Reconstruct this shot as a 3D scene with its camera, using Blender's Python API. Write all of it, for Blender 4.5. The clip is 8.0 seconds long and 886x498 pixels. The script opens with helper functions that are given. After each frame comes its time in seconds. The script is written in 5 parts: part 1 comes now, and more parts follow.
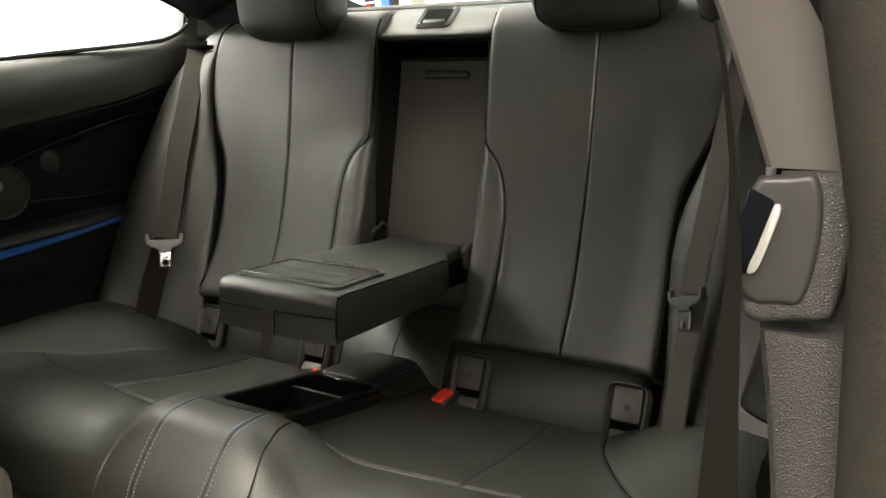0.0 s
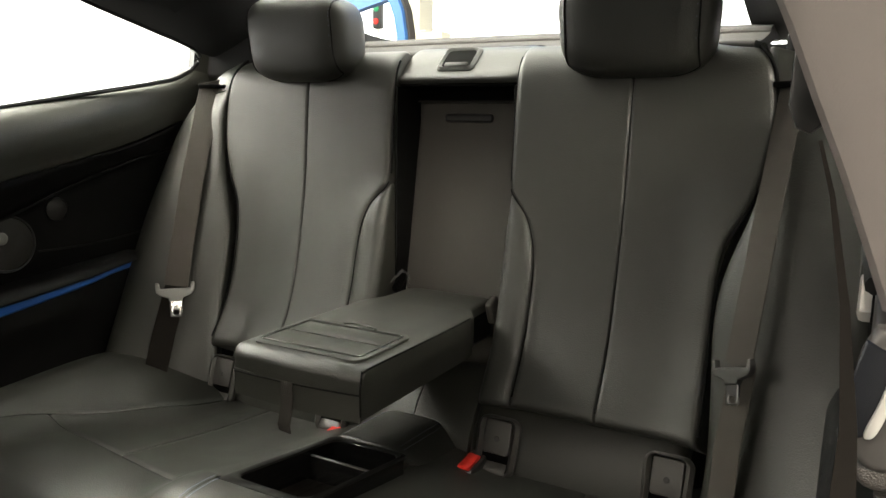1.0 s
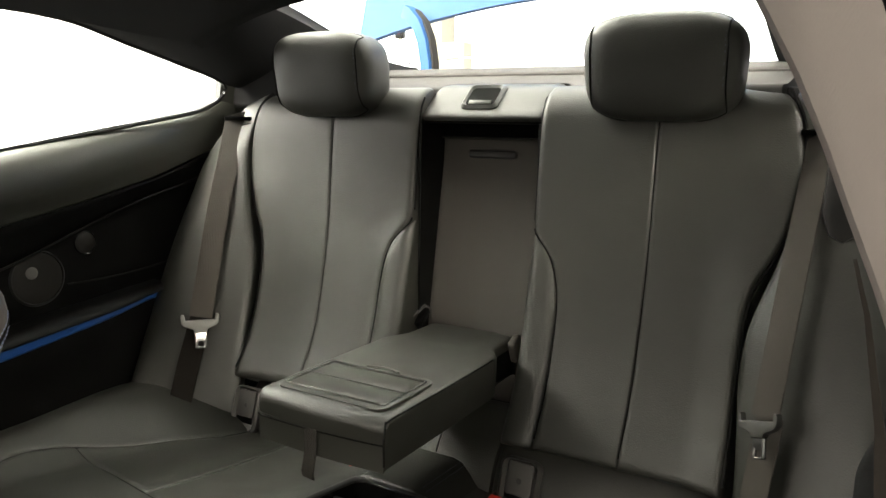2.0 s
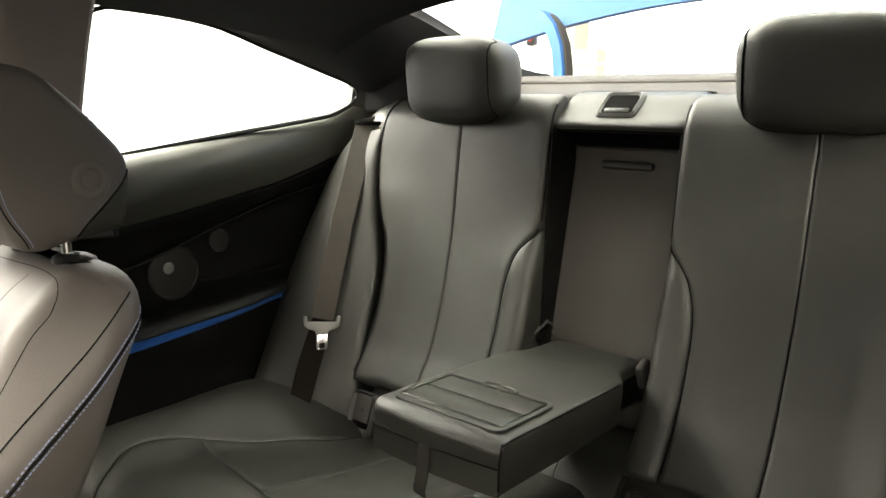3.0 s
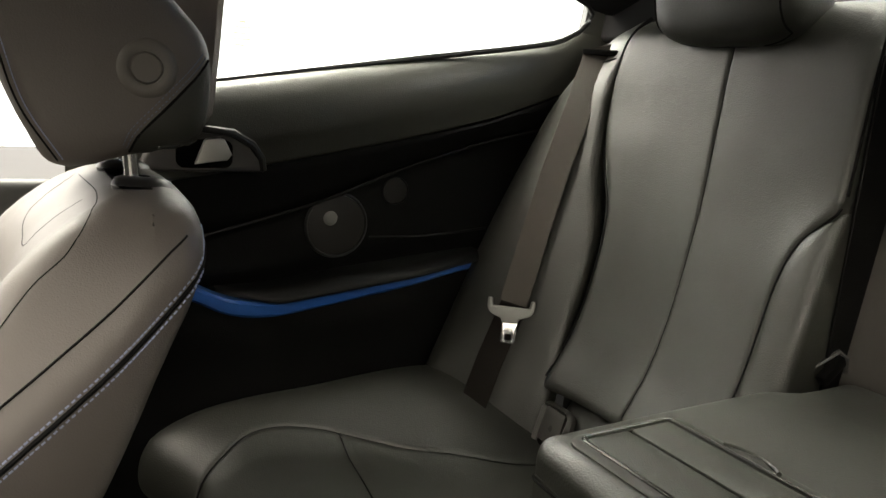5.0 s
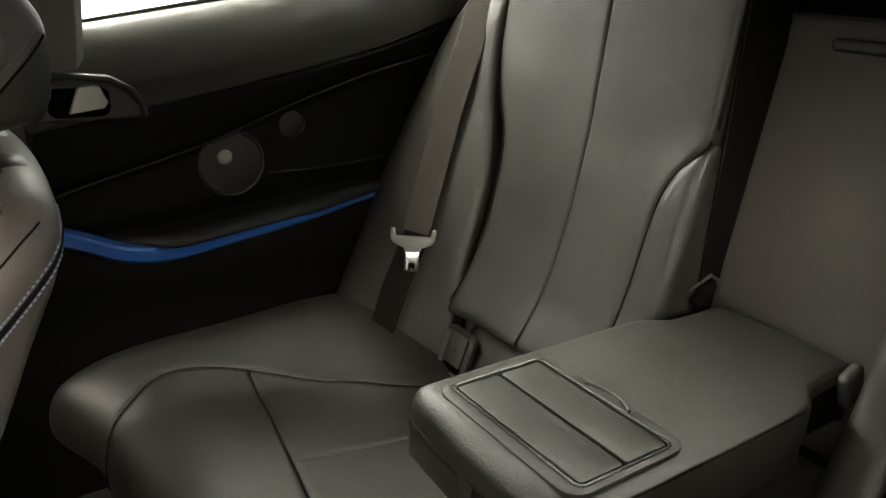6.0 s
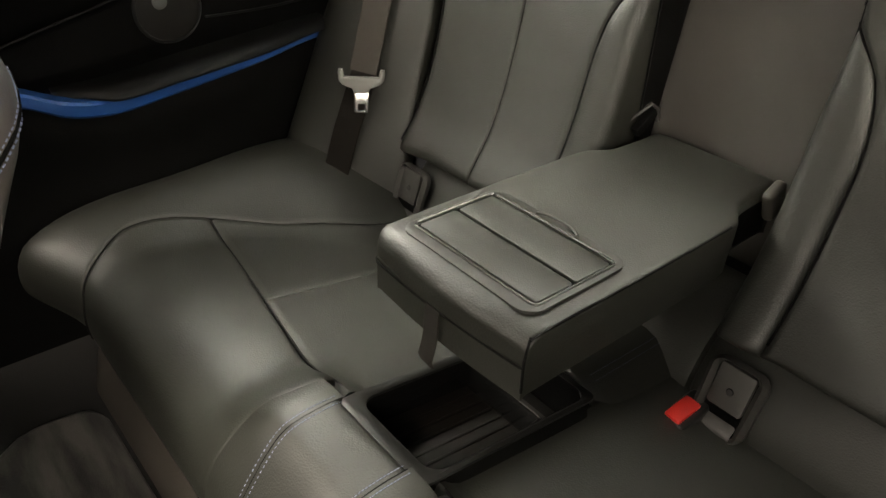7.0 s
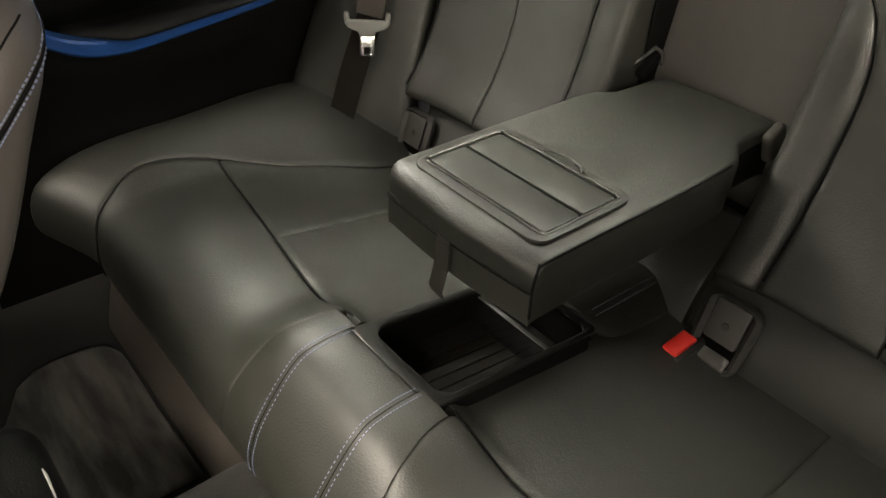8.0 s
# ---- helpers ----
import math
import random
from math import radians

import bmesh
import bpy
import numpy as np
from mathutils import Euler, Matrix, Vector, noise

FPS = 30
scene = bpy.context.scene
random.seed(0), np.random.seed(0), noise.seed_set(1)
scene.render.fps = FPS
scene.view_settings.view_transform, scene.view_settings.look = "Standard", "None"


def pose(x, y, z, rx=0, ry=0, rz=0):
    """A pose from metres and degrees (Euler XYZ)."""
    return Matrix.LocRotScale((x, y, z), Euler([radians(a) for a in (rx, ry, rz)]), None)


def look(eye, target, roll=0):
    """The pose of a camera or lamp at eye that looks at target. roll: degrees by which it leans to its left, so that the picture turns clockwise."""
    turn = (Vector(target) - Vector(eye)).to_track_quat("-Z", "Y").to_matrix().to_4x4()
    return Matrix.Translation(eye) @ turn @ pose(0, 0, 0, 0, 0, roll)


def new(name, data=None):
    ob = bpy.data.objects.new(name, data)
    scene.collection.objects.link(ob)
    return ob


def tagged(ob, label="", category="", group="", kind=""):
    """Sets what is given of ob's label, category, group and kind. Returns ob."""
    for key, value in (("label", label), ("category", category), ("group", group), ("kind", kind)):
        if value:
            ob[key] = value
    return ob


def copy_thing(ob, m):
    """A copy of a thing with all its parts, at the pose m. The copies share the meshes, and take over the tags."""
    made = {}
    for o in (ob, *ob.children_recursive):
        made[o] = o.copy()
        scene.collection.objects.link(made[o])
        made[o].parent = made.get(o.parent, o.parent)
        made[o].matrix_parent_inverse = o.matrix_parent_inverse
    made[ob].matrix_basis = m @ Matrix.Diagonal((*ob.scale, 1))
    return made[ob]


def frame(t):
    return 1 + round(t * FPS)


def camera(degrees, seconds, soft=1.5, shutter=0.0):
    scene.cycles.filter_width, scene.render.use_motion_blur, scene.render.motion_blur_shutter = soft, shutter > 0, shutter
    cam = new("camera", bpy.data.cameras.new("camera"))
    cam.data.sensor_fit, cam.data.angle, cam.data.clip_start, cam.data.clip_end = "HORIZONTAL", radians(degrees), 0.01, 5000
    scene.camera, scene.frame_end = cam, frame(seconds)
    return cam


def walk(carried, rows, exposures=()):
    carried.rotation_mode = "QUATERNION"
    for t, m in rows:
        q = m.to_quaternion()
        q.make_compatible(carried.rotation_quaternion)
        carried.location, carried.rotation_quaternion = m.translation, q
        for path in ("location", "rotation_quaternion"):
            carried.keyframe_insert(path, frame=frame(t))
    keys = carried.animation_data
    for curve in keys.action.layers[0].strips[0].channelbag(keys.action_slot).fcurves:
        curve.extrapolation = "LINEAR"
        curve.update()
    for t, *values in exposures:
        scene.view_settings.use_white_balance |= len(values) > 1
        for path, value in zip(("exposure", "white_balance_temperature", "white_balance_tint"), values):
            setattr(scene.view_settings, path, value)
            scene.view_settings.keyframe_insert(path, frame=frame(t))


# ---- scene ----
from mathutils.bvhtree import BVHTree

cam = camera(61.6, 8.0)
PATH = [
    (0, (0.736, -0.366, 0.892), (-0.198, 1.365, 0.532), 1.2),
    (0.5, (0.701, -0.346, 0.907), (-0.236, 1.385, 0.554), 1.1),
    (1, (0.669, -0.313, 0.963), (-0.282, 1.413, 0.622), 0.9),
    (2.5, (0.65, -0.306, 1.03), (-0.446, 1.336, 0.709), 1.5),
    (3, (0.627, -0.272, 1.025), (-0.639, 1.242, 0.703), 2.1),
    (3.5, (0.608, -0.174, 1.006), (-0.811, 1.195, 0.668), 3.2),
    (4, (0.56, -0.081, 0.958), (-0.998, 1.121, 0.602), 4.2),
    (4.2, (0.514, -0.042, 0.939), (-1.086, 1.101, 0.574), 4.5),
    (5.3, (0.392, 0.064, 0.965), (-1.298, 1.044, 0.521), 4.0),
    (5.5, (0.408, 0.086, 0.998), (-1.26, 1.076, 0.51), 3.6),
    (6, (0.434, 0.102, 1.025), (-1.091, 1.191, 0.327), 3.1),
    (6.5, (0.439, 0.076, 1.048), (-0.947, 1.183, 0.124), 2.4),
    (7, (0.451, 0.069, 1.05), (-0.814, 1.17, -0.041), 2.5),
    (7.5, (0.453, 0.059, 1.051), (-0.752, 1.155, -0.109), 2.9),
    (8, (0.468, 0.032, 1.042), (-0.734, 1.109, -0.139), 3.4),
]
walk(cam, [(t, look(eye, target, roll)) for t, eye, target, roll in PATH], [(0, -0.28, 6500, 10), (1, -0.17, 6500, 10), (2.5, 0.05, 6500, 10), (3, 0.05, 6550, 10), (3.5, -0.1, 6650, 12), (4, 0.0, 6700, 13), (5.5, -0.5, 6500, 10), (6, -0.22, 6550, 10), (6.5, 0.06, 6650, 11), (7, 0.03, 6650, 12), (8, -0.04, 6650, 12)])

# ---- world and light: a bright white hall outside the car ----
world = bpy.data.worlds.new("hall_light")
scene.world = world
world.use_nodes = True
bg = world.node_tree.nodes["Background"]
bg.inputs["Color"].default_value = (1.0, 0.97, 0.89, 1)
bg.inputs["Strength"].default_value = 0.45


def area(name, eye, target, size_x, size_y, power, colour):
    data = bpy.data.lights.new(name, "AREA")
    data.shape, data.size, data.size_y, data.energy, data.color = "RECTANGLE", size_x, size_y, power, colour
    ob = new(name, data)
    ob.matrix_world = look(eye, target)
    return ob


WARM, COOL = (1.0, 0.92, 0.775), (1.0, 0.97, 0.83)
# Unseen fill lamps, added and balanced by eye to light the cabin.
for eye, target, size_x, size_y, power, colour in (
    ((2.9, -5.2, 2.2), (-0.3, 0.8, 0.8), 3.5, 1.4, 150, WARM),
    ((-0.8, -3.6, 4.5), (-0.1, 0.2, 0.6), 3.0, 1.4, 620, WARM),
    ((1.0, -3.4, 4.2), (-0.2, 0.1, 0.7), 3.0, 1.2, 260, WARM),
    ((4.3, -1.3, 2.75), (-0.4, 0.3, 0.5), 2.6, 1.2, 260, WARM),
    ((-3.2, -0.2, 3.6), (-0.5, 0.5, 0.8), 5.0, 2.6, 950, COOL),
    ((0.0, 3.6, 4.8), (0.0, 0.5, 0.6), 8.0, 4.5, 1050, COOL),
    ((-3.2, -2.6, 2.8), (0.3, 0.6, 0.7), 4.0, 2.4, 240, WARM),
):
    area("fill_lamp", eye, target, size_x, size_y, power, colour)


# ---- materials ----
def mat(name, base, rough=0.5, metal=0.0, spec=0.5, bump=0.0, scale=200.0, kind="noise", vary=0.15, wear=8.0, coat=0.0, sheen=0.0, dent=0.0, crisp=0.0):
    """A procedural surface: fine relief at one scale, patches of tone and gloss at a larger one."""
    m = bpy.data.materials.new(name)
    m.use_nodes = True
    nt = m.node_tree
    n, l = nt.nodes, nt.links
    b = n["Principled BSDF"]
    b.inputs["Roughness"].default_value = rough
    b.inputs["Metallic"].default_value = metal
    b.inputs["Specular IOR Level"].default_value = spec
    b.inputs["Coat Weight"].default_value = coat
    b.inputs["Sheen Weight"].default_value = sheen
    co = n.new("ShaderNodeTexCoord")
    big = n.new("ShaderNodeTexNoise")
    big.inputs["Scale"].default_value, big.inputs["Detail"].default_value = wear, 5
    l.new(co.outputs["Object"], big.inputs["Vector"])
    mix = n.new("ShaderNodeMix")
    mix.data_type = "RGBA"
    mix.inputs[6].default_value = (*[c * (1 - vary) for c in base], 1)
    mix.inputs[7].default_value = (*[min(1, c * (1 + vary)) for c in base], 1)
    if crisp:
        steep = n.new("ShaderNodeMapRange")
        steep.inputs[1].default_value, steep.inputs[2].default_value = 0.5 - crisp, 0.5 + crisp
        l.new(big.outputs["Fac"], steep.inputs[0])
        l.new(steep.outputs[0], mix.inputs[0])
    else:
        l.new(big.outputs["Fac"], mix.inputs[0])
    l.new(mix.outputs[2], b.inputs["Base Color"])
    rr = n.new("ShaderNodeMapRange")
    rr.inputs[3].default_value, rr.inputs[4].default_value = max(0.02, rough - 0.07), min(1, rough + 0.07)
    l.new(big.outputs["Fac"], rr.inputs[0])
    l.new(rr.outputs[0], b.inputs["Roughness"])
    if bump:
        if kind == "voronoi":
            fine = n.new("ShaderNodeTexVoronoi")
            fine.feature = "SMOOTH_F1"
            out = fine.outputs["Distance"]
        elif kind == "weave":
            fine = n.new("ShaderNodeTexWave")
            fine.inputs["Distortion"].default_value = 1.0
            out = fine.outputs["Fac"]
        else:
            fine = n.new("ShaderNodeTexNoise")
            fine.inputs["Detail"].default_value = 4
            out = fine.outputs["Fac"]
        fine.inputs["Scale"].default_value = scale
        l.new(co.outputs["Object"], fine.inputs["Vector"])
        bp = n.new("ShaderNodeBump")
        bp.inputs["Strength"].default_value, bp.inputs["Distance"].default_value = bump, 0.001
        l.new(out, bp.inputs["Height"])
        l.new(bp.outputs[0], b.inputs["Normal"])
        if dent:
            slack = n.new("ShaderNodeTexNoise")
            slack.inputs["Scale"].default_value, slack.inputs["Detail"].default_value, slack.inputs["Distortion"].default_value = 8, 1.5, 0.4
            l.new(co.outputs["Object"], slack.inputs["Vector"])
            low = n.new("ShaderNodeBump")
            low.inputs["Strength"].default_value, low.inputs["Distance"].default_value = dent, 0.02
            l.new(slack.outputs["Fac"], low.inputs["Height"])
            l.new(low.outputs[0], bp.inputs["Normal"])
    return m


LEATHER = mat("black_leather", (0.0150, 0.0154, 0.0120), 0.47, spec=0.70, bump=0.28, scale=520, kind="voronoi", vary=0.2, wear=9, dent=0.22)
# Paler copy of the black leather; the front's stronger light is in its colour.
LEATHER_LIT = mat("lit_black_leather", (0.078, 0.069, 0.063), 0.5, spec=0.45, bump=0.22, scale=800, kind="voronoi", vary=0.12, wear=9, dent=0.10)
# Near-black for seam tubes; the creases' shade is put in this colour.
SEAM = mat("seam_shade_thread", (0.004, 0.004, 0.004), 0.8, spec=0.1)
THREAD = mat("blue_grey_thread", (0.22, 0.25, 0.37), 0.7)
SOFT = mat("soft_black_plastic", (0.022, 0.023, 0.021), 0.5, bump=0.3, scale=600, kind="voronoi")
# Black for solid plates that paint the shade inside gaps and recesses.
VOID = mat("recess_shade_black", (0.002, 0.002, 0.002), 0.9, spec=0.05)
# Darker than black plastic is: the trim's shade is put in these two bases.
TRIM = mat("shaded_black_trim", (0.0024, 0.0024, 0.0023), 0.55, spec=0.12, bump=0.3, scale=600, kind="voronoi")
TRIMROLL = mat("shaded_padded_trim", (0.0038, 0.0037, 0.0036), 0.5, spec=0.2, bump=0.3, scale=600, kind="voronoi")
GRAIN = mat("grained_black_plastic", (0.058, 0.053, 0.049), 0.42, bump=0.8, scale=1000, kind="voronoi")
FRAME = mat("soft_dark_frame", (0.03, 0.03, 0.027), 0.4, bump=0.1, scale=900)
HARD = mat("hard_black_plastic", (0.014, 0.014, 0.014), 0.36, bump=0.1, scale=900)
GREYPLASTIC = mat("dark_grey_plastic", (0.045, 0.045, 0.042), 0.45, bump=0.1, scale=900)
GLOSS = mat("piano_black", (0.004, 0.004, 0.004), 0.13, vary=0.05)
PANEL = mat("panel_trim_cloth", (0.060, 0.056, 0.050), 0.8, bump=0.4, scale=900, vary=0.08)
BELT = mat("belt_webbing", (0.056, 0.050, 0.044), 0.75, spec=0.2, bump=0.5, scale=700, kind="weave", vary=0.1)
DARKBELT = mat("shaded_belt_webbing", (0.010, 0.0083, 0.007), 0.8, spec=0.12, bump=0.5, scale=700, kind="weave", vary=0.1)
TONGUE = mat("grey_tongue_plastic", (0.16, 0.16, 0.15), 0.4)
SHADESTEEL = mat("shaded_steel", (0.09, 0.09, 0.09), 0.35, metal=1.0, vary=0.05)
STEEL = mat("bright_steel", (0.75, 0.75, 0.75), 0.22, metal=1.0, vary=0.05)
SATIN = mat("satin_silver", (0.62, 0.61, 0.58), 0.35, metal=0.6, vary=0.05)
RED = mat("red_plastic", (0.72, 0.03, 0.02), 0.4, vary=0.05)
BLUE = mat("blue_trim", (0.012, 0.065, 0.25), 0.35, vary=0.08, coat=0.4)
PAINT = mat("blue_car_paint", (0.034, 0.11, 0.30), 0.5, spec=0.2, vary=0.03)
# Base darkened to hold the shade of a front seat that isn't built.
CARPET = mat("shaded_black_carpet", (0.013, 0.0125, 0.0115), 0.95, spec=0.1, bump=1.0, scale=420, vary=0.35, wear=14, sheen=0.1)
MAT = mat("velour_mat", (0.05, 0.046, 0.041), 0.95, spec=0.15, bump=1.0, scale=380, vary=0.7, wear=20, sheen=0.2, crisp=0.14)
BASECLOTH = mat("seat_base_carpet", (0.055, 0.048, 0.041), 0.9, spec=0.15, bump=0.8, scale=420, vary=0.3, wear=10)
for node in [k for k in MAT.node_tree.nodes if k.type == "TEX_NOISE"][:1]:
    brushed = MAT.node_tree.nodes.new("ShaderNodeMapping")
    brushed.inputs["Rotation"].default_value = (0, 0, radians(35))
    brushed.inputs["Scale"].default_value = (0.35, 1.6, 1.0)
    MAT.node_tree.links.new(MAT.node_tree.nodes["Texture Coordinate"].outputs["Object"], brushed.inputs["Vector"])
    MAT.node_tree.links.new(brushed.outputs[0], node.inputs["Vector"])
LINER = mat("anthracite_headliner", (0.018, 0.018, 0.019), 0.95, spec=0.12, bump=0.5, scale=700)
SHELFCLOTH = mat("shelf_cloth", (0.024, 0.022, 0.021), 0.9, bump=0.6, scale=800, vary=0.1)
# Paler, glossier trim: window light on the ledge is put in its colour.
SILLTRIM = mat("lit_sill_trim", (0.034, 0.035, 0.029), 0.36, spec=0.8, bump=0.3, scale=600, kind="voronoi", vary=0.12)
PILLAR = mat("pillar_cloth", (0.21, 0.185, 0.174), 0.85, bump=0.7, scale=800, kind="weave", vary=0.1)
RUBBER = mat("dusty_rubber_seal", (0.026, 0.023, 0.019), 0.8, spec=0.2, bump=0.7, scale=420, vary=0.3, wear=60)
SATINBLACK = mat("satin_black_plastic", (0.050, 0.047, 0.045), 0.36, bump=0.05, scale=900, vary=0.06)
RECESS = mat("gloss_recess_shade", (0.006, 0.007, 0.010), 0.2, vary=0.05)
LIDPLASTIC = mat("grained_lid_plastic", (0.021, 0.0217, 0.018), 0.40, bump=0.25, scale=700, kind="voronoi", vary=0.08)
LIP = mat("smooth_lip_plastic", (0.03, 0.03, 0.028), 0.24, spec=0.8, vary=0.05)
ANCHOR = mat("anchor_plastic", (0.046, 0.044, 0.041), 0.40, bump=0.15, scale=900, vary=0.06)
STRAP = mat("dark_strap_webbing", (0.02, 0.018, 0.016), 0.8, spec=0.2, bump=0.5, scale=700, kind="weave", vary=0.1)
TRAYFLOOR = mat("tray_rubber", (0.0045, 0.0036, 0.003), 0.5, spec=0.2, bump=0.3, scale=300, vary=0.3, wear=40)
RIMBLACK = mat("satin_rim_plastic", (0.008, 0.008, 0.0075), 0.3, spec=0.5, bump=0.05, scale=900, vary=0.06)
HINGE = mat("worn_hinge_plastic", (0.06, 0.056, 0.05), 0.42, bump=0.15, scale=900, vary=0.2, wear=60)
BUTTON = mat("soft_grey_plastic", (0.085, 0.078, 0.07), 0.45, bump=0.1, scale=900, vary=0.06)
DARKTHREAD = mat("dark_blue_thread", (0.10, 0.115, 0.17), 0.7)
PRINT = mat("pale_print", (0.85, 0.8, 0.5), 0.6)
PRINT.node_tree.nodes["Principled BSDF"].inputs["Alpha"].default_value = 0.45
CREAM = mat("cream_wall", (0.75, 0.72, 0.6), 0.7, vary=0.06)
BLOCKGREY = mat("light_block_grey", (0.07, 0.066, 0.06), 0.7, vary=0.08, wear=2)
CONCRETE = mat("hall_floor", (0.18, 0.17, 0.16), 0.6, vary=0.2, wear=3)
GREEN = mat("green_lamp_glass", (0.02, 0.35, 0.15), 0.4)
SPEAKER = mat("speaker_mesh", (0.011, 0.010, 0.009), 0.35, bump=0.6, scale=900, kind="voronoi")


def glass(name, tint, ior=1.1):
    m = bpy.data.materials.new(name)
    m.use_nodes = True
    b = m.node_tree.nodes["Principled BSDF"]
    b.inputs["Base Color"].default_value = (*tint, 1)
    b.inputs["Roughness"].default_value = 0.0
    b.inputs["Transmission Weight"].default_value = 1.0
    b.inputs["IOR"].default_value = ior
    return m


GLASS = glass("window_glass", (0.97, 0.99, 0.98))
REAR_GLASS = glass("rear_window_glass", (0.97, 0.99, 0.98), 1.02)


# ---- building helpers ----
def link(name, bm, material, smooth=True):
    bmesh.ops.recalc_face_normals(bm, faces=bm.faces)
    me = bpy.data.meshes.new(name)
    bm.to_mesh(me)
    bm.free()
    for p in me.polygons:
        p.use_smooth = smooth
    me.materials.append(material)
    return new(name, me)


def sharp(ob, degrees=35):
    ob.data.set_sharp_from_angle(angle=radians(degrees))
    return ob


def thing(name, place, label, category, group="", kind=""):
    ob = new(name)
    ob.empty_display_size = 0.05
    ob.location = place
    return tagged(ob, label, category, group, kind)


def part(name, bm, material, parent, label="", angle=40):
    """One mesh, modelled where it stands, under a thing or under a part."""
    ob = sharp(link(name, bm, material), angle)
    ob.parent = parent
    if parent.type == "EMPTY":
        ob.matrix_parent_inverse = Matrix.Translation(parent.location).inverted()
    return tagged(ob, label) if label else ob


def lone(name, bm, material, label, category, kind="", angle=40):
    return tagged(sharp(link(name, bm, material), angle), label, category, "", kind)


def spline(*pts):
    """A smooth curve through (key, value) pairs, keys rising; values may be tuples."""
    keys = [p[0] for p in pts]
    vals = [np.atleast_1d(np.array(p[1:], float).ravel()) for p in pts]
    n = len(keys)
    tang = []
    for i in range(n):
        a, b = max(0, i - 1), min(n - 1, i + 1)
        tang.append((vals[b] - vals[a]) / (keys[b] - keys[a]))

    def f(k):
        k = min(max(k, keys[0]), keys[-1])
        i = 0
        while i < n - 2 and k > keys[i + 1]:
            i += 1
        h = keys[i + 1] - keys[i]
        s = (k - keys[i]) / h
        v = ((2 * s**3 - 3 * s**2 + 1) * vals[i] + (s**3 - 2 * s**2 + s) * h * tang[i]
             + (-2 * s**3 + 3 * s**2) * vals[i + 1] + (s**3 - s**2) * h * tang[i + 1])
        return float(v[0]) if len(v) == 1 else v
    return f


def smooth(x):
    x = min(max(x, 0.0), 1.0)
    return x * x * (3 - 2 * x)


def lerp(a, b, t):
    return a + (b - a) * t


def grid(front, back, nu, nv):
    """A closed body between a front and a back sheet, each a function of (a, b) in 0..1."""
    bm = bmesh.new()
    F = [[bm.verts.new(front(i / nu, j / nv)) for j in range(nv + 1)] for i in range(nu + 1)]
    B = [[bm.verts.new(back(i / nu, j / nv)) for j in range(nv + 1)] for i in range(nu + 1)]
    for i in range(nu):
        for j in range(nv):
            bm.faces.new((F[i][j], F[i + 1][j], F[i + 1][j + 1], F[i][j + 1]))
            bm.faces.new((B[i][j], B[i][j + 1], B[i + 1][j + 1], B[i + 1][j]))
    for i in range(nu):
        bm.faces.new((F[i][0], B[i][0], B[i + 1][0], F[i + 1][0]))
        bm.faces.new((F[i][nv], F[i + 1][nv], B[i + 1][nv], B[i][nv]))
    for j in range(nv):
        bm.faces.new((F[0][j], F[0][j + 1], B[0][j + 1], B[0][j]))
        bm.faces.new((F[nu][j], B[nu][j], B[nu][j + 1], F[nu][j + 1]))
    return bm


def pillow(surf, L, R, T, B, edges, thick, nu=18, nv=26, inward=None):
    """An upholstered panel on a surface surf(u, w), between left and right curves of w and top and bottom curves of a.
    edges: (radius, drop) of the rounded left, right, top and bottom edges."""
    def uw(a, b):
        a = 0.5 - 0.5 * math.cos(math.pi * a)
        b = 0.5 - 0.5 * math.cos(math.pi * b)
        w = lerp(T(a), B(a), b)
        return lerp(L(w), R(w), a), w, a, b

    def frame_at(u, w):
        e = 0.002
        p = Vector(surf(u, w))
        du = Vector(surf(u + e, w)) - Vector(surf(u - e, w))
        dw = Vector(surf(u, w + e)) - Vector(surf(u, w - e))
        return p, du.cross(dw).normalized() * turn

    turn = 1.0
    if inward:
        u0, w0 = uw(0.5, 0.3)[:2]
        if frame_at(u0, w0)[1].dot(Vector(inward)) > 0:
            turn = -1.0

    def front(i, j):
        u, w, a, b = uw(i, j)
        p, n = frame_at(u, w)
        wide, high = abs(R(w) - L(w)), abs(B(a) - T(a))
        h = 0.0
        for d, (r, drop) in zip((a * wide, (1 - a) * wide, b * high, (1 - b) * high), edges):
            if drop:
                x = 1 - min(d / r, 1)
                h -= drop * (1 - math.sqrt(max(0, 1 - x * x)))
        return p + n * h

    def back(i, j):
        u, w, a, b = uw(i, j)
        p, n = frame_at(u, w)
        return p - n * thick
    return grid(front, back, nu, nv)


def rbox(sx, sy, sz, r=0.004, seg=3, at=(0, 0, 0), rot=(0, 0, 0)):
    bm = bmesh.new()
    bmesh.ops.create_cube(bm, size=1)
    bmesh.ops.scale(bm, vec=(sx, sy, sz), verts=bm.verts)
    if r:
        bmesh.ops.bevel(bm, geom=bm.edges[:], offset=r, segments=seg, profile=0.5, affect="EDGES")
    bmesh.ops.transform(bm, matrix=pose(*at, *rot), verts=bm.verts)
    return bm


